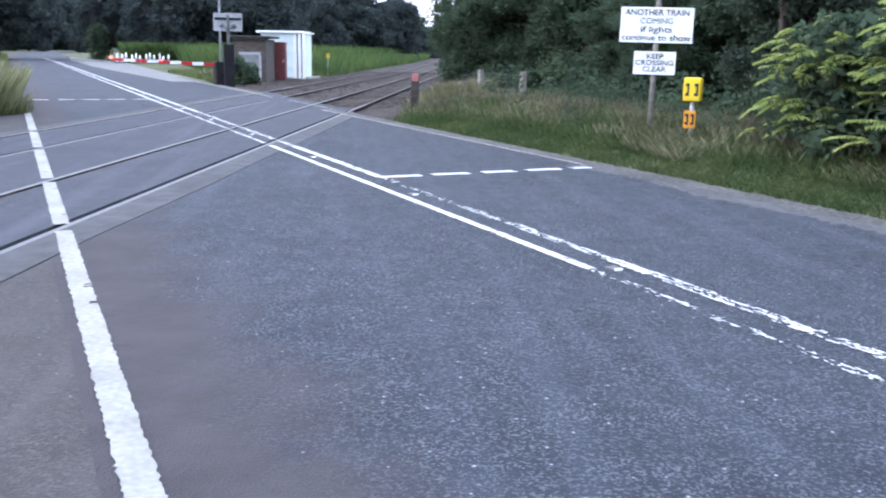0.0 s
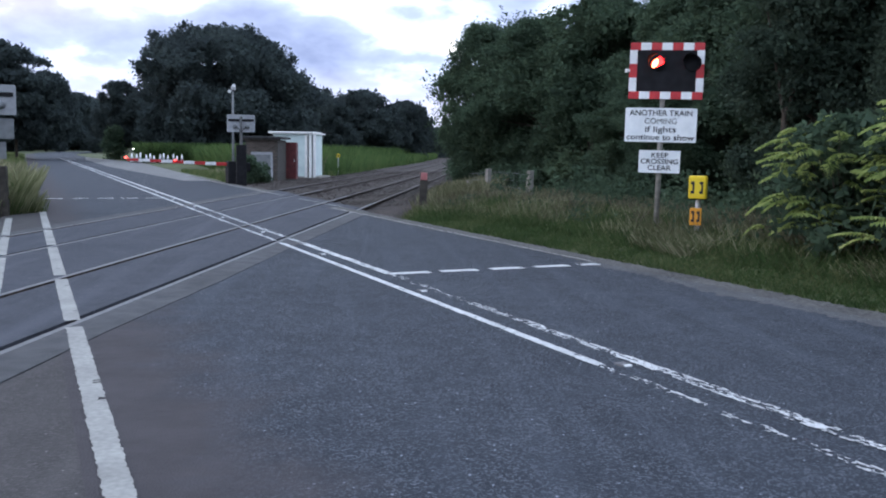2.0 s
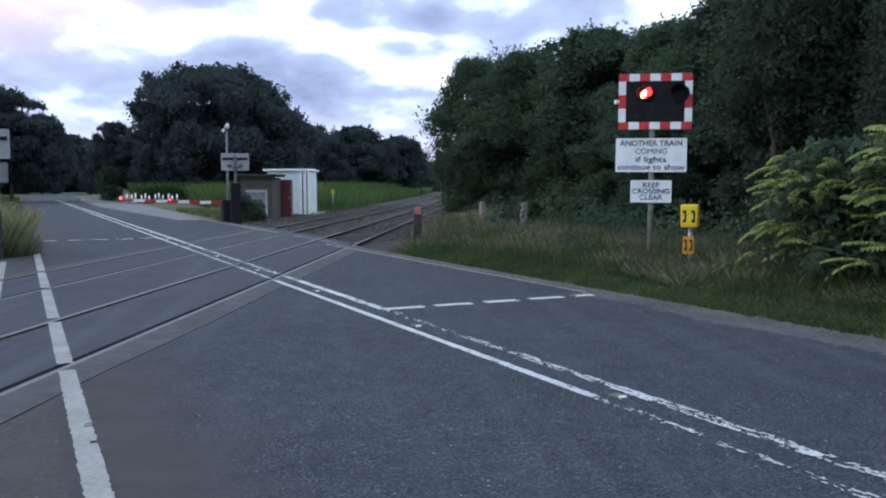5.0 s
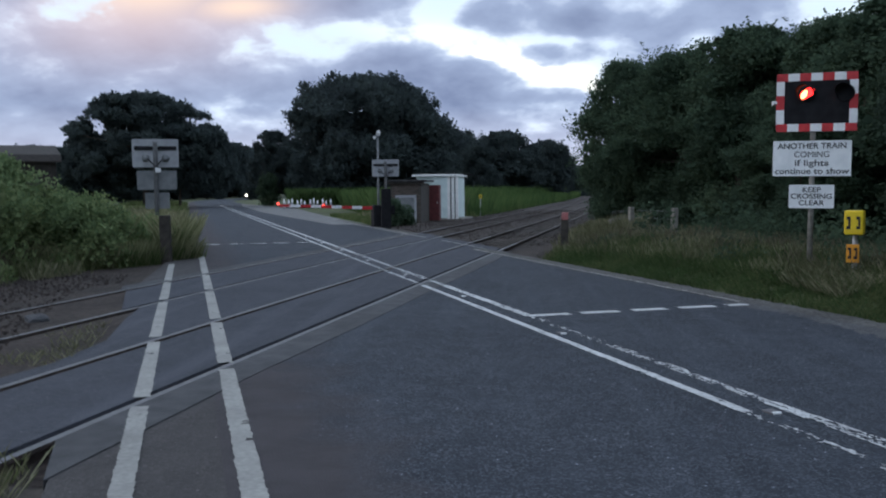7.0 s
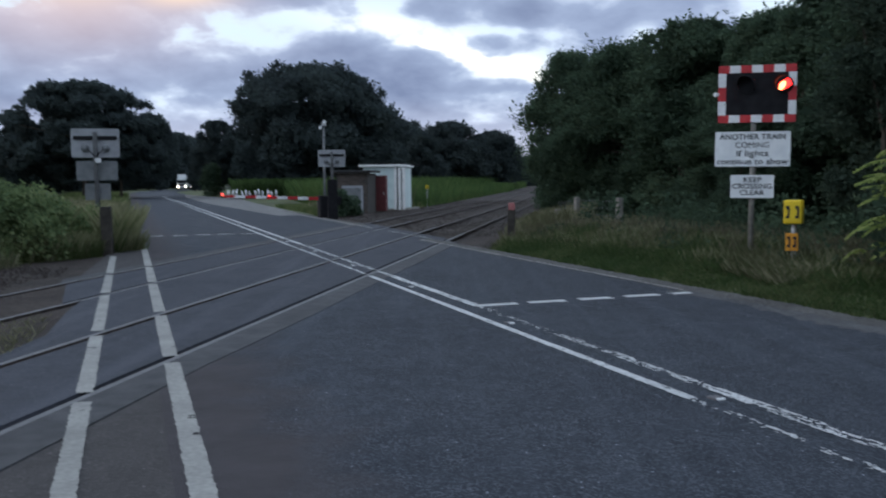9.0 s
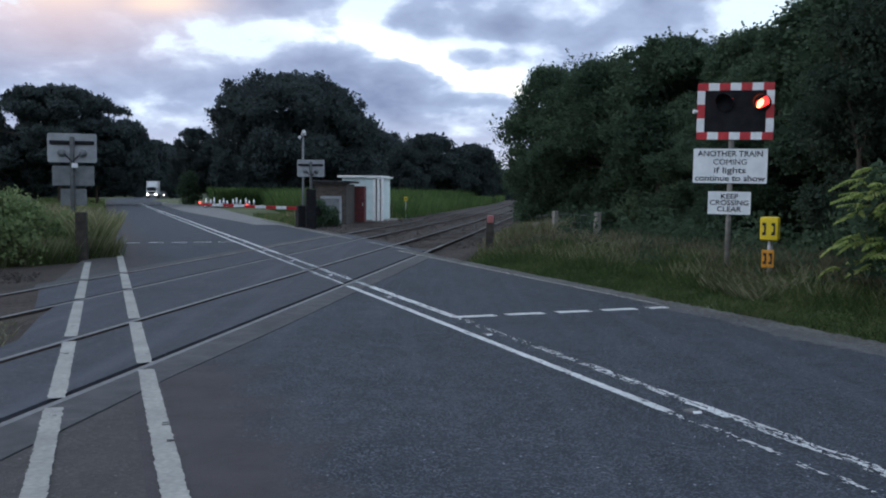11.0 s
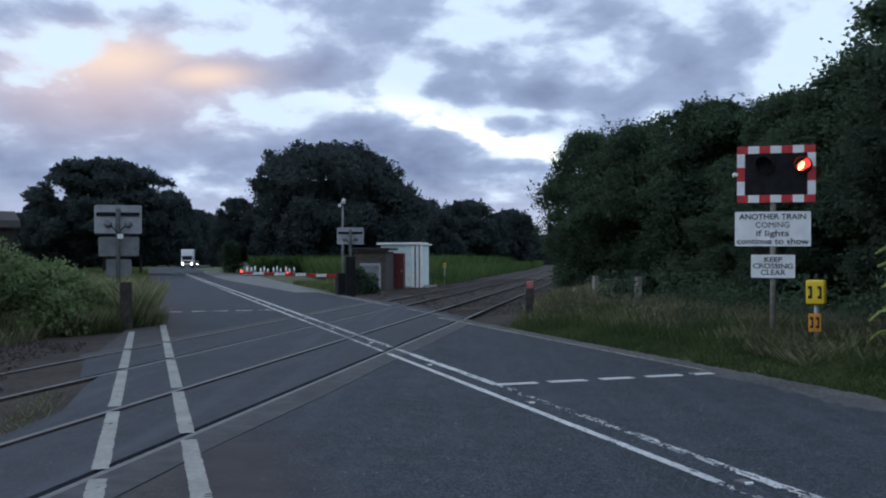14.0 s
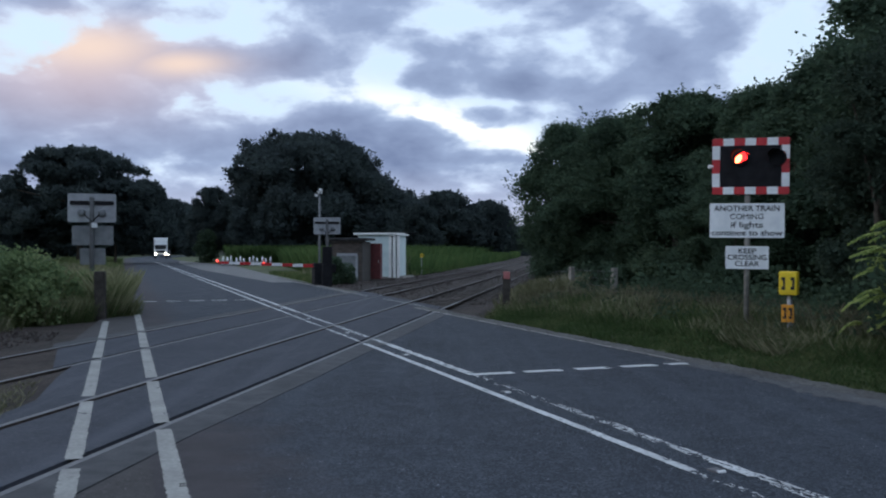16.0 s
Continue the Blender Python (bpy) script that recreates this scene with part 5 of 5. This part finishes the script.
def build_telephone():
    x, y = 5.29, 14.0
    gz = ground_z(x, y)
    ob = thing("crossing_telephone", pose(x, y, gz, 0, 0, -30), "yellow telephone box on a grey post in the verge", "telephone")
    part("post", rod(0.04, 0.04, (0.0, 0.1, -0.3), (0.0, 0.1, 1.1 - gz), 12), M_GALV, ob, "grey steel post", True)
    case = part("case", box(-0.135, 0.135, -0.06, 0.14, 0.92 - gz, 1.285 - gz, 0.025), M_YELLOW, ob, "yellow telephone case")
    handset(case, -0.06, 1.10 - gz, 0.19, M_LETTER, -0.061)
    handset(case, 0.075, 1.10 - gz, 0.19, M_LETTER, -0.061)
    low = part("small_plate", box(-0.11, 0.07, 0.02, 0.045, 0.50 - gz, 0.775 - gz, 0.008), M_ORANGE, ob, "small orange plate below the case")
    handset(low, -0.055, 0.64 - gz, 0.17, M_LETTER, 0.018)
    handset(low, 0.03, 0.64 - gz, 0.17, M_LETTER, 0.018)
    part("bracket", box(-0.05, 0.05, 0.045, 0.13, 0.6 - gz, 0.66 - gz, 0.004), M_GALV, ob, "steel bracket")


build_telephone()


# ---- signals that face the other way: backs of the boards ----
def build_signal_back(x, y, turn, scale, label, up, plates=True):
    gz = ground_z(x, y)
    ob = thing("signal_back", pose(x, y, gz, 0, 0, turn), label, "traffic signal")
    k = scale
    part("post", rod(0.06, 0.055, (0, 0.02, -0.3), (0, 0.02, up - 0.1 - gz), 12), M_POST, ob, "dark grey post", True)
    top = part("board_back", rounded_plate(1.17 * k, 0.74 * k, 0.03, 0.05), M_GREYBACK, ob, "grey back of the light board")
    top.matrix_local = pose(0, 0.1, up - 0.37 * k - gz)
    part("rail_bar", box(-0.53 * k, -0.06 * k, -0.04, -0.002, 0.08 * k, 0.18 * k, 0.008), M_BLACK, top, "dark mounting channel")
    part("rail_bar", box(0.06 * k, 0.53 * k, -0.04, -0.002, 0.08 * k, 0.18 * k, 0.008), M_BLACK, top, "dark mounting channel")
    for sx in (-1, 1):
        part("lamp_back", rod(0.07 * k, 0.10 * k, (sx * 0.25 * k, -0.16, -0.13 * k), (sx * 0.25 * k, -0.002, -0.13 * k), 16), M_GREYDARK, top, "grey back of a lamp", True)
    part("cable", rod(0.014, 0.014, (-0.2 * k, -0.12, -0.15 * k), (0.0, -0.13, -0.36 * k), 6), M_BLACK, top, "black lamp cable")
    part("cable", rod(0.014, 0.014, (0.2 * k, -0.12, -0.15 * k), (0.0, -0.13, -0.36 * k), 6), M_BLACK, top, "black lamp cable")
    if not plates:
        part("machine_case", box(-0.22, 0.22, -0.12, 0.2, -0.1, 1.75 - gz, 0.03), M_BLACK, ob, "dark lamp supply case")
        return
    low = part("plate_back", rounded_plate(1.0 * k, 0.50 * k, 0.012, 0.02), M_GREYDARK, ob, "dark grey back of a sign plate")
    low.matrix_local = pose(0.02, 0.1, up - 1.08 * k - gz)
    part("junction_box", box(-0.01, 0.13, -0.12, 0.0, up - 0.88 * k - gz, up - 0.76 * k - gz, 0.01), M_WHITE, ob, "small white junction box")
    if k > 0.95:
        third = part("plate_back", rounded_plate(0.62, 0.42, 0.012, 0.02), M_GREYDARK, ob, "dark grey back of a small plate")
        third.matrix_local = pose(0.02, 0.1, up - 1.62 - gz)


build_signal_back(-9.02, 23.5, 19.3, 1.0, "grey back of a crossing signal above the hedge", 3.06)
build_signal_back(-5.19, 41.0, 10, 1.03, "grey back of a crossing signal beside the barrier", 3.06, False)


# ---- barrier, mast and small lineside things ----
def build_barrier():
    a = road_at(8.55, 41.6)
    ob = thing("barrier", pose(a.x, a.y, 0, 0, 0, math.degrees(RA)), "lowered red and white crossing barrier with lit red lamps", "barrier")
    part("pedestal", box(-0.30, 0.30, -0.35, 0.35, -0.1, 1.0, 0.04), M_BLACK, ob, "dark machine pedestal")
    part("counterweight", box(0.25, 0.75, -0.10, 0.10, 0.55, 0.95, 0.03), M_BLACK, ob, "black counterweight")
    n = 9
    z0, z1 = 0.80, 1.00
    xs = np.linspace(-0.30, -4.55, n + 1)
    for i in range(n):
        bm = bmesh.new()
        x0, x1 = xs[i + 1], xs[i]
        f = i / n
        box(x0, x1 - 0.002, -0.025, 0.025, z0 + (z1 - z0) * f, z0 + (z1 - z0) * f + 0.15 - 0.05 * f, 0.006, bm)
        part("arm_section", bm, M_WHITE if i % 2 else M_RED, ob)
    part("tip_lamp", rod(0.05, 0.05, (-4.6, -0.07, z1 + 0.12), (-4.6, 0.03, z1 + 0.12), 14), M_TIPLAMP, ob, "lit red tip lamp")
    part("middle_lamp", rod(0.035, 0.035, (-2.55, -0.07, 1.03), (-2.55, 0.03, 1.03), 14), M_TIPLAMP, ob, "lit red lamp on the arm")


build_barrier()


def build_mast():
    x, y = -5.78, 42.8
    ob = thing("lamp_mast", pose(x, y, 0), "slim grey mast with a small camera head", "mast")
    part("pole", rod(0.06, 0.045, (0, 0, -0.3), (0, 0, 4.25), 12), M_GREYDARK, ob, "slim grey pole", True)
    part("head", box(-0.08, 0.12, -0.12, 0.12, 4.22, 4.36, 0.03), M_GALV, ob, "grey head")
    part("floodlight", rod(0.05, 0.09, (0.06, 0.05, 4.42), (0.06, -0.12, 4.40), 12), M_WHITE, ob, "white floodlight")
    part("floodlight", rod(0.05, 0.08, (-0.12, 0.05, 4.18), (-0.14, -0.10, 4.15), 12), M_WHITE, ob, "white floodlight")


build_mast()


def build_posts():
    # marker beside the near track
    ob = thing("marker_post", pose(1.66, 24.2, ground_z(1.66, 24.2), 0, 1.5, -5), "dark wooden marker post with a faded red top", "post")
    part("shaft", box(-0.10, 0.10, -0.08, 0.08, -0.3, 0.92, 0.015), M_WOOD, ob, "dark wooden shaft")
    part("reflector", box(-0.085, 0.085, -0.10, 0.09, 0.88, 1.07, 0.015), M_PINK, ob, "faded red reflector")
    # dark post in the dry grass by the footway
    ob = thing("timber_post", pose(-8.0, 21.4, ground_z(-8.0, 21.4), 0, -1, 10), "dark timber post in dry grass beside the footway", "post")
    part("shaft", box(-0.12, 0.12, -0.12, 0.12, -0.3, 1.46, 0.02), M_WOOD, ob, "dark timber shaft")
    # fence below the trees
    pts = [(3.5, 29.4), (3.93, 28.0), (4.48, 24.0)]
    ob = thing("wire_fence", Matrix(), "old concrete post and wire fence under the trees", "fence")
    for i, (x, y) in enumerate(pts):
        g = ground_z(x, y)
        p = part("fence_post", box(-0.075, 0.075, -0.075, 0.075, -0.3, 1.02 if i in (1, 2) else 0.72, 0.02), M_CONCRETE, ob, "weathered concrete post")
        p.matrix_local = pose(x, y, g - 0.22, random.uniform(-2, 2), random.uniform(-2, 2), 25)
    for (xa, ya), (xb, yb) in zip(pts, pts[1:]):
        for h in np.arange(0.1, 0.8, 0.2):
            part("wire", rod(0.003, 0.003, (xa, ya, ground_z(xa, ya) + h), (xb, yb, ground_z(xb, yb) + h), 4), M_GREYDARK, ob)
        bm = bmesh.new()
        for f in np.linspace(0.06, 0.94, 13):
            x, y = xa + (xb - xa) * f, ya + (yb - ya) * f
            rod(0.002, 0.002, (x, y, ground_z(x, y) + 0.05), (x, y, ground_z(x, y) + 0.75), 4, bm)
        part("mesh_panel", bm, M_GREYDARK, ob, "thin upright fence wires")
    # cones along the lay-by
    first = None
    for k in range(12):
        p = road_at(9.5 + 0.43 * k + 0.07 * math.sin(k * 2.3), 94 + 0.2 * math.sin(k * 1.7))
        m = pose(p.x, p.y, 0, 0, 0, 31 * k)
        if first is None:
            first = thing("traffic_cone", m, "white traffic cone standing along the lay-by", "traffic cone", "cones along the lay-by")
            part("base", box(-0.2, 0.2, -0.2, 0.2, 0.0, 0.06, 0.015), M_BLACK, first, "black base")
            part("body", rod(0.17, 0.05, (0, 0, 0.05), (0, 0, 0.92), 16), M_WHITE, first, "pale cone body", True)
            part("band", rod(0.136, 0.10, (0, 0, 0.33), (0, 0, 0.58), 16), M_GALV, first, "grey band", True)
        else:
            copy_thing(first, m @ Matrix.Diagonal((1, 1, 0.8 + 0.35 * ((k * 7) % 5) / 5, 1)))
    # yellow marker by the field
    ob = thing("yellow_marker", pose(-1.4, 60, 0, 0, 0, 0), "small yellow marker plate on a post by the line", "marker")
    part("post", rod(0.03, 0.03, (0, 0, -0.3), (0, 0, 1.1), 8), M_GALV, ob, "thin grey post")
    part("plate", box(-0.1, 0.1, -0.035, -0.01, 1.1, 1.34, 0.01), M_YELLOW, ob, "yellow plate")
    part("panel", box(-0.05, 0.05, -0.045, -0.03, 1.16, 1.28, 0.004), M_LETTER, ob, "dark panel on the plate")


build_posts()


# ---- lineside buildings ----
def build_hut():
    ob = thing("relay_hut", pose(-3.6, 53.6, 0.0, 0, 0, -8.73), "pale green-grey clad relay hut with white corner trims", "hut")
    part("wall", box(-1.2, 1.0, -0.9, 2.3, 0.0, 2.45, 0.02), M_HUT, ob, "pale green-grey cladding")
    part("roof", box(-1.42, 1.16, -1.12, 2.4, 2.45, 2.58, 0.03), M_HUTW, ob, "white flat roof edge")
    part("roof_cover", box(-1.38, 1.12, -1.08, 2.36, 2.58, 2.61, 0.01), M_FELT, ob, "dark roof felt")
    for x in (0.72, 0.96, 1.2):
        part("corner_trim", box(x - 0.075, x + 0.075, -1.02, -0.90, 0.0, 2.44, 0.01), M_HUTW, ob, "white upright trim")
    for x in (0.84, 1.08):
        part("trim_gap", box(x - 0.022, x + 0.022, -0.95, -0.902, 0.05, 2.4, 0.005), M_WOOD, ob, "dark strip between the trims")
    for k in range(4):
        x = -0.9 + 0.42 * k
        part("cladding_rib", box(x - 0.012, x + 0.012, -0.915, -0.9, 0.05, 2.4, 0.004), M_HUT, ob)
    part("bracket", box(1.5, 2.1, -0.4, -0.34, 2.50, 2.56, 0.01), M_BLACK, ob, "dark bracket at the roof")
    part("plinth", box(-1.4, 1.5, -1.0, 2.35, -0.2, 0.06, 0.02), M_CONCRETE, ob, "concrete plinth")
    # older brick building
    ob = thing("brick_hut", pose(-4.75, 48.6, 0.0, 0, 0, -6), "low sooty brick hut with a dark felt roof", "hut")
    part("wall", box(-1.05, 0.62, -0.7, 1.6, -0.1, 2.05, 0.01), M_MORTAR, ob, "dark mortared wall")
    part("roof", box(-1.3, 0.85, -0.95, 1.8, 2.10, 2.22, 0.03), M_FELT, ob, "dark felt roof")
    part("fascia", box(-1.22, 0.78, -0.86, -0.80, 2.0, 2.10, 0.01), M_WOOD, ob, "dark timber fascia")
    part("doorway_frame", box(-0.75, 0.35, -0.76, -0.72, 1.28, 1.42, 0.01), M_GREYBACK, ob, "pale grey lintel")
    part("doorway_frame", box(0.25, 0.37, -0.76, -0.72, 0.0, 1.28, 0.01), M_GREYBACK, ob, "pale grey door jamb")
    part("door", box(-0.7, 0.25, -0.735, -0.705, 0.0, 1.27, 0.01), M_GREYDARK, ob, "dark grey door")
    me = None
    for row in range(27):
        for c in range(9):
            x = -1.03 + 0.232 * c + (0.115 if row % 2 else 0.0)
            z = 0.02 + 0.075 * row
            if x > 0.42 or (-0.8 < x < 0.34 and z < 1.4):
                continue
            if me is None:
                br = part("brick", box(0.0, 0.222, -0.012, 0.012, 0.0, 0.066, 0.003), M_BRICK, ob)
                me = br.data
            else:
                br = new("brick", me)
                br.parent = ob
            br.location = (x, -0.704 + random.uniform(-0.002, 0.002), z)
    ob = thing("red_cabinet", pose(-3.75, 50.4, 0.0, 0, 0, -6), "dull red steel cabinet between the huts", "cabinet")
    part("body", box(-0.3, 0.36, -0.25, 0.3, 0.0, 1.95, 0.02), M_DOORRED, ob, "dull red steel body")
    part("door", box(-0.27, 0.33, -0.275, -0.252, 0.1, 1.88, 0.006), M_DOORRED, ob, "dull red door")
    part("handle", box(0.24, 0.28, -0.30, -0.275, 0.9, 1.05, 0.005), M_GALV, ob, "steel handle")
    # small dark bush in front of the brick hut
    rng = np.random.default_rng(77)
    for x, y, w, h in ((-5.35, 43.6, 1.3, 1.2), (-4.75, 44.6, 1.2, 0.9)):
        b = thing("small_bush", pose(x, y, 0), "small dark bush in front of the brick hut", "bush", "bushes by the brick hut")
        bl = crown_blobs(rng, w, h, 0.0, 9, 0.35)
        c = new("foliage", quads_mesh("foliage", leaf_quads(rng, blob_points(rng, bl, 1800), 0.075, 0.6), M_LEAF2))
        c.parent = b
        part("stem", rod(0.03, 0.01, (0, 0, -0.1), (0, 0, h * 0.7), 6), M_BARK, b, "brown stem")
    # far barn behind the hedge
    ob = thing("barn", pose(-38.8, 61, 0, 0, 0, 31), "long dark brown barn with a low sheet roof", "barn")
    part("wall", box(-3.0, 7.2, -4, 4, -0.2, 4.0, 0.03), M_BARN, ob, "dark brown sheet walls")
    bm = bmesh.new()
    prof = [(-4.5, 3.9), (-4.0, 4.35), (0, 5.15), (4.0, 4.35), (4.5, 3.9), (4.5, 3.8), (0, 5.0), (-4.5, 3.8)]
    ra = [bm.verts.new((-3.3, a, z)) for a, z in prof]
    rb = [bm.verts.new((7.5, a, z)) for a, z in prof]
    bm.faces.new(ra)
    bm.faces.new(rb[::-1])
    for i in range(8):
        bm.faces.new((ra[i], rb[i], rb[(i + 1) % 8], ra[(i + 1) % 8]))
    part("roof", bm, M_BARN, ob, "low brown sheet roof")


build_hut()


# ---- the lorry that comes up the road ----
def build_lorry():
    ob = thing("lorry", Matrix(), "white box lorry with lit headlamps", "lorry")
    part("cargo_box", box(-1.22, 1.22, 1.9, 7.6, 1.0, 3.75, 0.04), M_LORRY, ob, "white cargo box")
    cab = part("cab", box(-1.12, 1.12, 0.0, 1.8, 0.65, 2.75, 0.12), M_LORRY, ob, "white cab")
    part("windscreen", box(-0.98, 0.98, -0.015, 0.05, 1.62, 2.42, 0.01), M_GLASS, cab, "dark windscreen")
    part("grille", box(-0.75, 0.75, -0.02, 0.05, 0.98, 1.42, 0.01), M_BLACK, cab, "black grille")
    part("wind_deflector", box(-1.0, 1.0, 0.7, 1.8, 2.72, 3.5, 0.12), M_LORRY, ob, "white roof deflector")
    part("bumper", box(-1.15, 1.15, -0.12, 0.3, 0.38, 0.75, 0.04), M_GREYDARK, ob, "dark grey bumper")
    for x in (-0.88, 0.88):
        part("headlamp", rod(0.15, 0.15, (x, -0.16, 0.80), (x, -0.08, 0.80), 16), M_HEAD, ob, "lit headlamp")
        part("mirror", box(x * 1.42 - 0.08, x * 1.42 + 0.08, 0.15, 0.25, 1.7, 2.25, 0.02), M_BLACK, ob, "black wing mirror")
    part("chassis", box(-0.5, 0.5, 0.3, 7.5, 0.55, 0.98, 0.02), M_BLACK, ob, "black chassis")
    for y in (0.95, 5.8):
        for x in (-0.98, 0.98):
            w = part("wheel", rod(0.48, 0.48, (x - 0.14, y, 0.48), (x + 0.14, y, 0.48), 24), M_TYRE, ob, "black tyre")
            sg = 1 if x > 0 else -1
            part("rim", rod(0.26, 0.22, (x + sg * 0.13, y, 0.48), (x + sg * 0.155, y, 0.48), 18), M_GALV, w, "steel rim")
    return ob


LORRY = build_lorry()


def build_car():
    ob = thing("car", Matrix(), "dark car with lit headlamps behind the lorry", "car")
    bm = bmesh.new()
    prof = [(0.0, 0.35), (0.0, 0.72), (0.25, 0.86), (1.15, 0.98), (1.75, 1.42), (3.0, 1.46), (3.75, 1.05), (4.2, 1.0), (4.25, 0.38)]
    la = [bm.verts.new((-0.86, y, z)) for y, z in prof]
    lb = [bm.verts.new((0.86, y, z)) for y, z in prof]
    bm.faces.new(la)
    bm.faces.new(lb[::-1])
    for i in range(len(prof)):
        j = (i + 1) % len(prof)
        bm.faces.new((la[i], lb[i], lb[j], la[j]))
    bmesh.ops.bevel(bm, geom=bm.edges[:], offset=0.05, segments=2, profile=0.5, affect="EDGES")
    body = part("body", bm, M_POST, ob, "dark grey car body")
    glass = slab([(-0.72, 1.2, 1.03), (0.72, 1.2, 1.03), (0.66, 1.7, 1.40), (-0.66, 1.7, 1.40)], 0.03)
    part("windscreen", glass, M_GLASS, body, "dark windscreen")
    part("grille", box(-0.4, 0.4, -0.02, 0.03, 0.5, 0.68, 0.01), M_BLACK, body, "black grille")
    for x in (-0.62, 0.62):
        part("headlamp", rod(0.10, 0.10, (x, -0.05, 0.68), (x, 0.05, 0.68), 14), M_HEAD, ob, "lit headlamp")
        for y in (0.8, 3.4):
            w = part("wheel", rod(0.31, 0.31, (x * 1.3 - 0.09, y, 0.31), (x * 1.3 + 0.09, y, 0.31), 20), M_TYRE, ob, "black tyre")
            sg = 1 if x > 0 else -1
            part("rim", rod(0.19, 0.16, (x * 1.3 + sg * 0.08, y, 0.31), (x * 1.3 + sg * 0.1, y, 0.31), 14), M_GALV, w, "steel rim")
    return ob


CAR = build_car()


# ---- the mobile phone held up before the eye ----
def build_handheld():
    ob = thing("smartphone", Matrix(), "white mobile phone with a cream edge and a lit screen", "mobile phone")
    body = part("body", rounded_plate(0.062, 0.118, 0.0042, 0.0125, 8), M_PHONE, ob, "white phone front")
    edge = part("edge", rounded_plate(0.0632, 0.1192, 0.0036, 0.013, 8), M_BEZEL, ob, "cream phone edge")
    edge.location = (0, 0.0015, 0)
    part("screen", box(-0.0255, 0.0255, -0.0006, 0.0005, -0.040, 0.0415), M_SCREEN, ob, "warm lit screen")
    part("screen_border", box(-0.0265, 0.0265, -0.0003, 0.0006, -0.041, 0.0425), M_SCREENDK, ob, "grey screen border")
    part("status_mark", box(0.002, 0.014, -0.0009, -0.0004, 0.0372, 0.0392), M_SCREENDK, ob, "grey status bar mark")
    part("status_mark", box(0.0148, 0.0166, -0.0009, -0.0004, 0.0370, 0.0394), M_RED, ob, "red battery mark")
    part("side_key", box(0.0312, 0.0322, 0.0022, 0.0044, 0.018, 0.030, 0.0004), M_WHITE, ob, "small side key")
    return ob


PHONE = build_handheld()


# ---- what moves ----
def eye_at(t):
    rows = PATH
    for a, b in zip(rows, rows[1:]):
        if a[0] <= t <= b[0]:
            f = (t - a[0]) / (b[0] - a[0])
            return eye_pose([p + (q - p) * f for p, q in zip(a, b)])
    return eye_pose(rows[-1])


def motions():
    # the lorry and the car behind it: distance ahead along the road
    way_up = ((0, 330), (4, 282), (8, 240), (9, 230), (11.5, 210), (12.5, 202), (14, 190), (15, 182), (16, 173))
    for vehicle, gap, lane in ((LORRY, 0, 6.25), (CAR, 15, 6.9)):
        rows = []
        for t, r in way_up:
            p, q = road_at(lane, r + gap), road_at(lane, r + gap + 1)
            rows.append((t, pose(p.x, p.y, 0.0, 0, 0, math.degrees(math.atan2(-(q.x - p.x), q.y - p.y)))))
        walk(vehicle, rows)
    # the added disc hides the lamps in turn, each for half of 0.74 s
    xl, xr, z = 0.04 - 0.145, 0.04 + 0.425, FLASH_Z + 0.135
    rows = [(0.0, pose(xl, -0.005, z))]
    t, left_lit = 0.182, True
    while t < 15.95:
        here, there = (xl, xr) if left_lit else (xr, xl)
        tenth = math.floor(t * 10) / 10
        rows += [(tenth + 0.0334, pose(here, -0.005, z)), (tenth + 0.0667, pose(there, -0.005, z))]
        t, left_lit = t + 0.371, not left_lit
    rows.append((16.0, pose(rows[-1][1].translation.x, -0.005, z)))
    walk(LAMP_COVER, rows)
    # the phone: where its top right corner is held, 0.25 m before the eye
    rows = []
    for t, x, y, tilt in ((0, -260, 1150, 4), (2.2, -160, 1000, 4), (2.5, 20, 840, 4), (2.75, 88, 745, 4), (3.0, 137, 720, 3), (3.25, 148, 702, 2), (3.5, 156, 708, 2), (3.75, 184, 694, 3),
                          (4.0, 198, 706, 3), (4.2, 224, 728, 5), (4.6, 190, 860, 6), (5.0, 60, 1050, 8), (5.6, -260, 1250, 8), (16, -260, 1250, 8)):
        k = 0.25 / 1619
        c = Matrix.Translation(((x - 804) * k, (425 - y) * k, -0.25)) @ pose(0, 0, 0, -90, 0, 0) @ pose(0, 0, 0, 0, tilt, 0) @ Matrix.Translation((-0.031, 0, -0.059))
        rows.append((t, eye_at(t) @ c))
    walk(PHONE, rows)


motions()
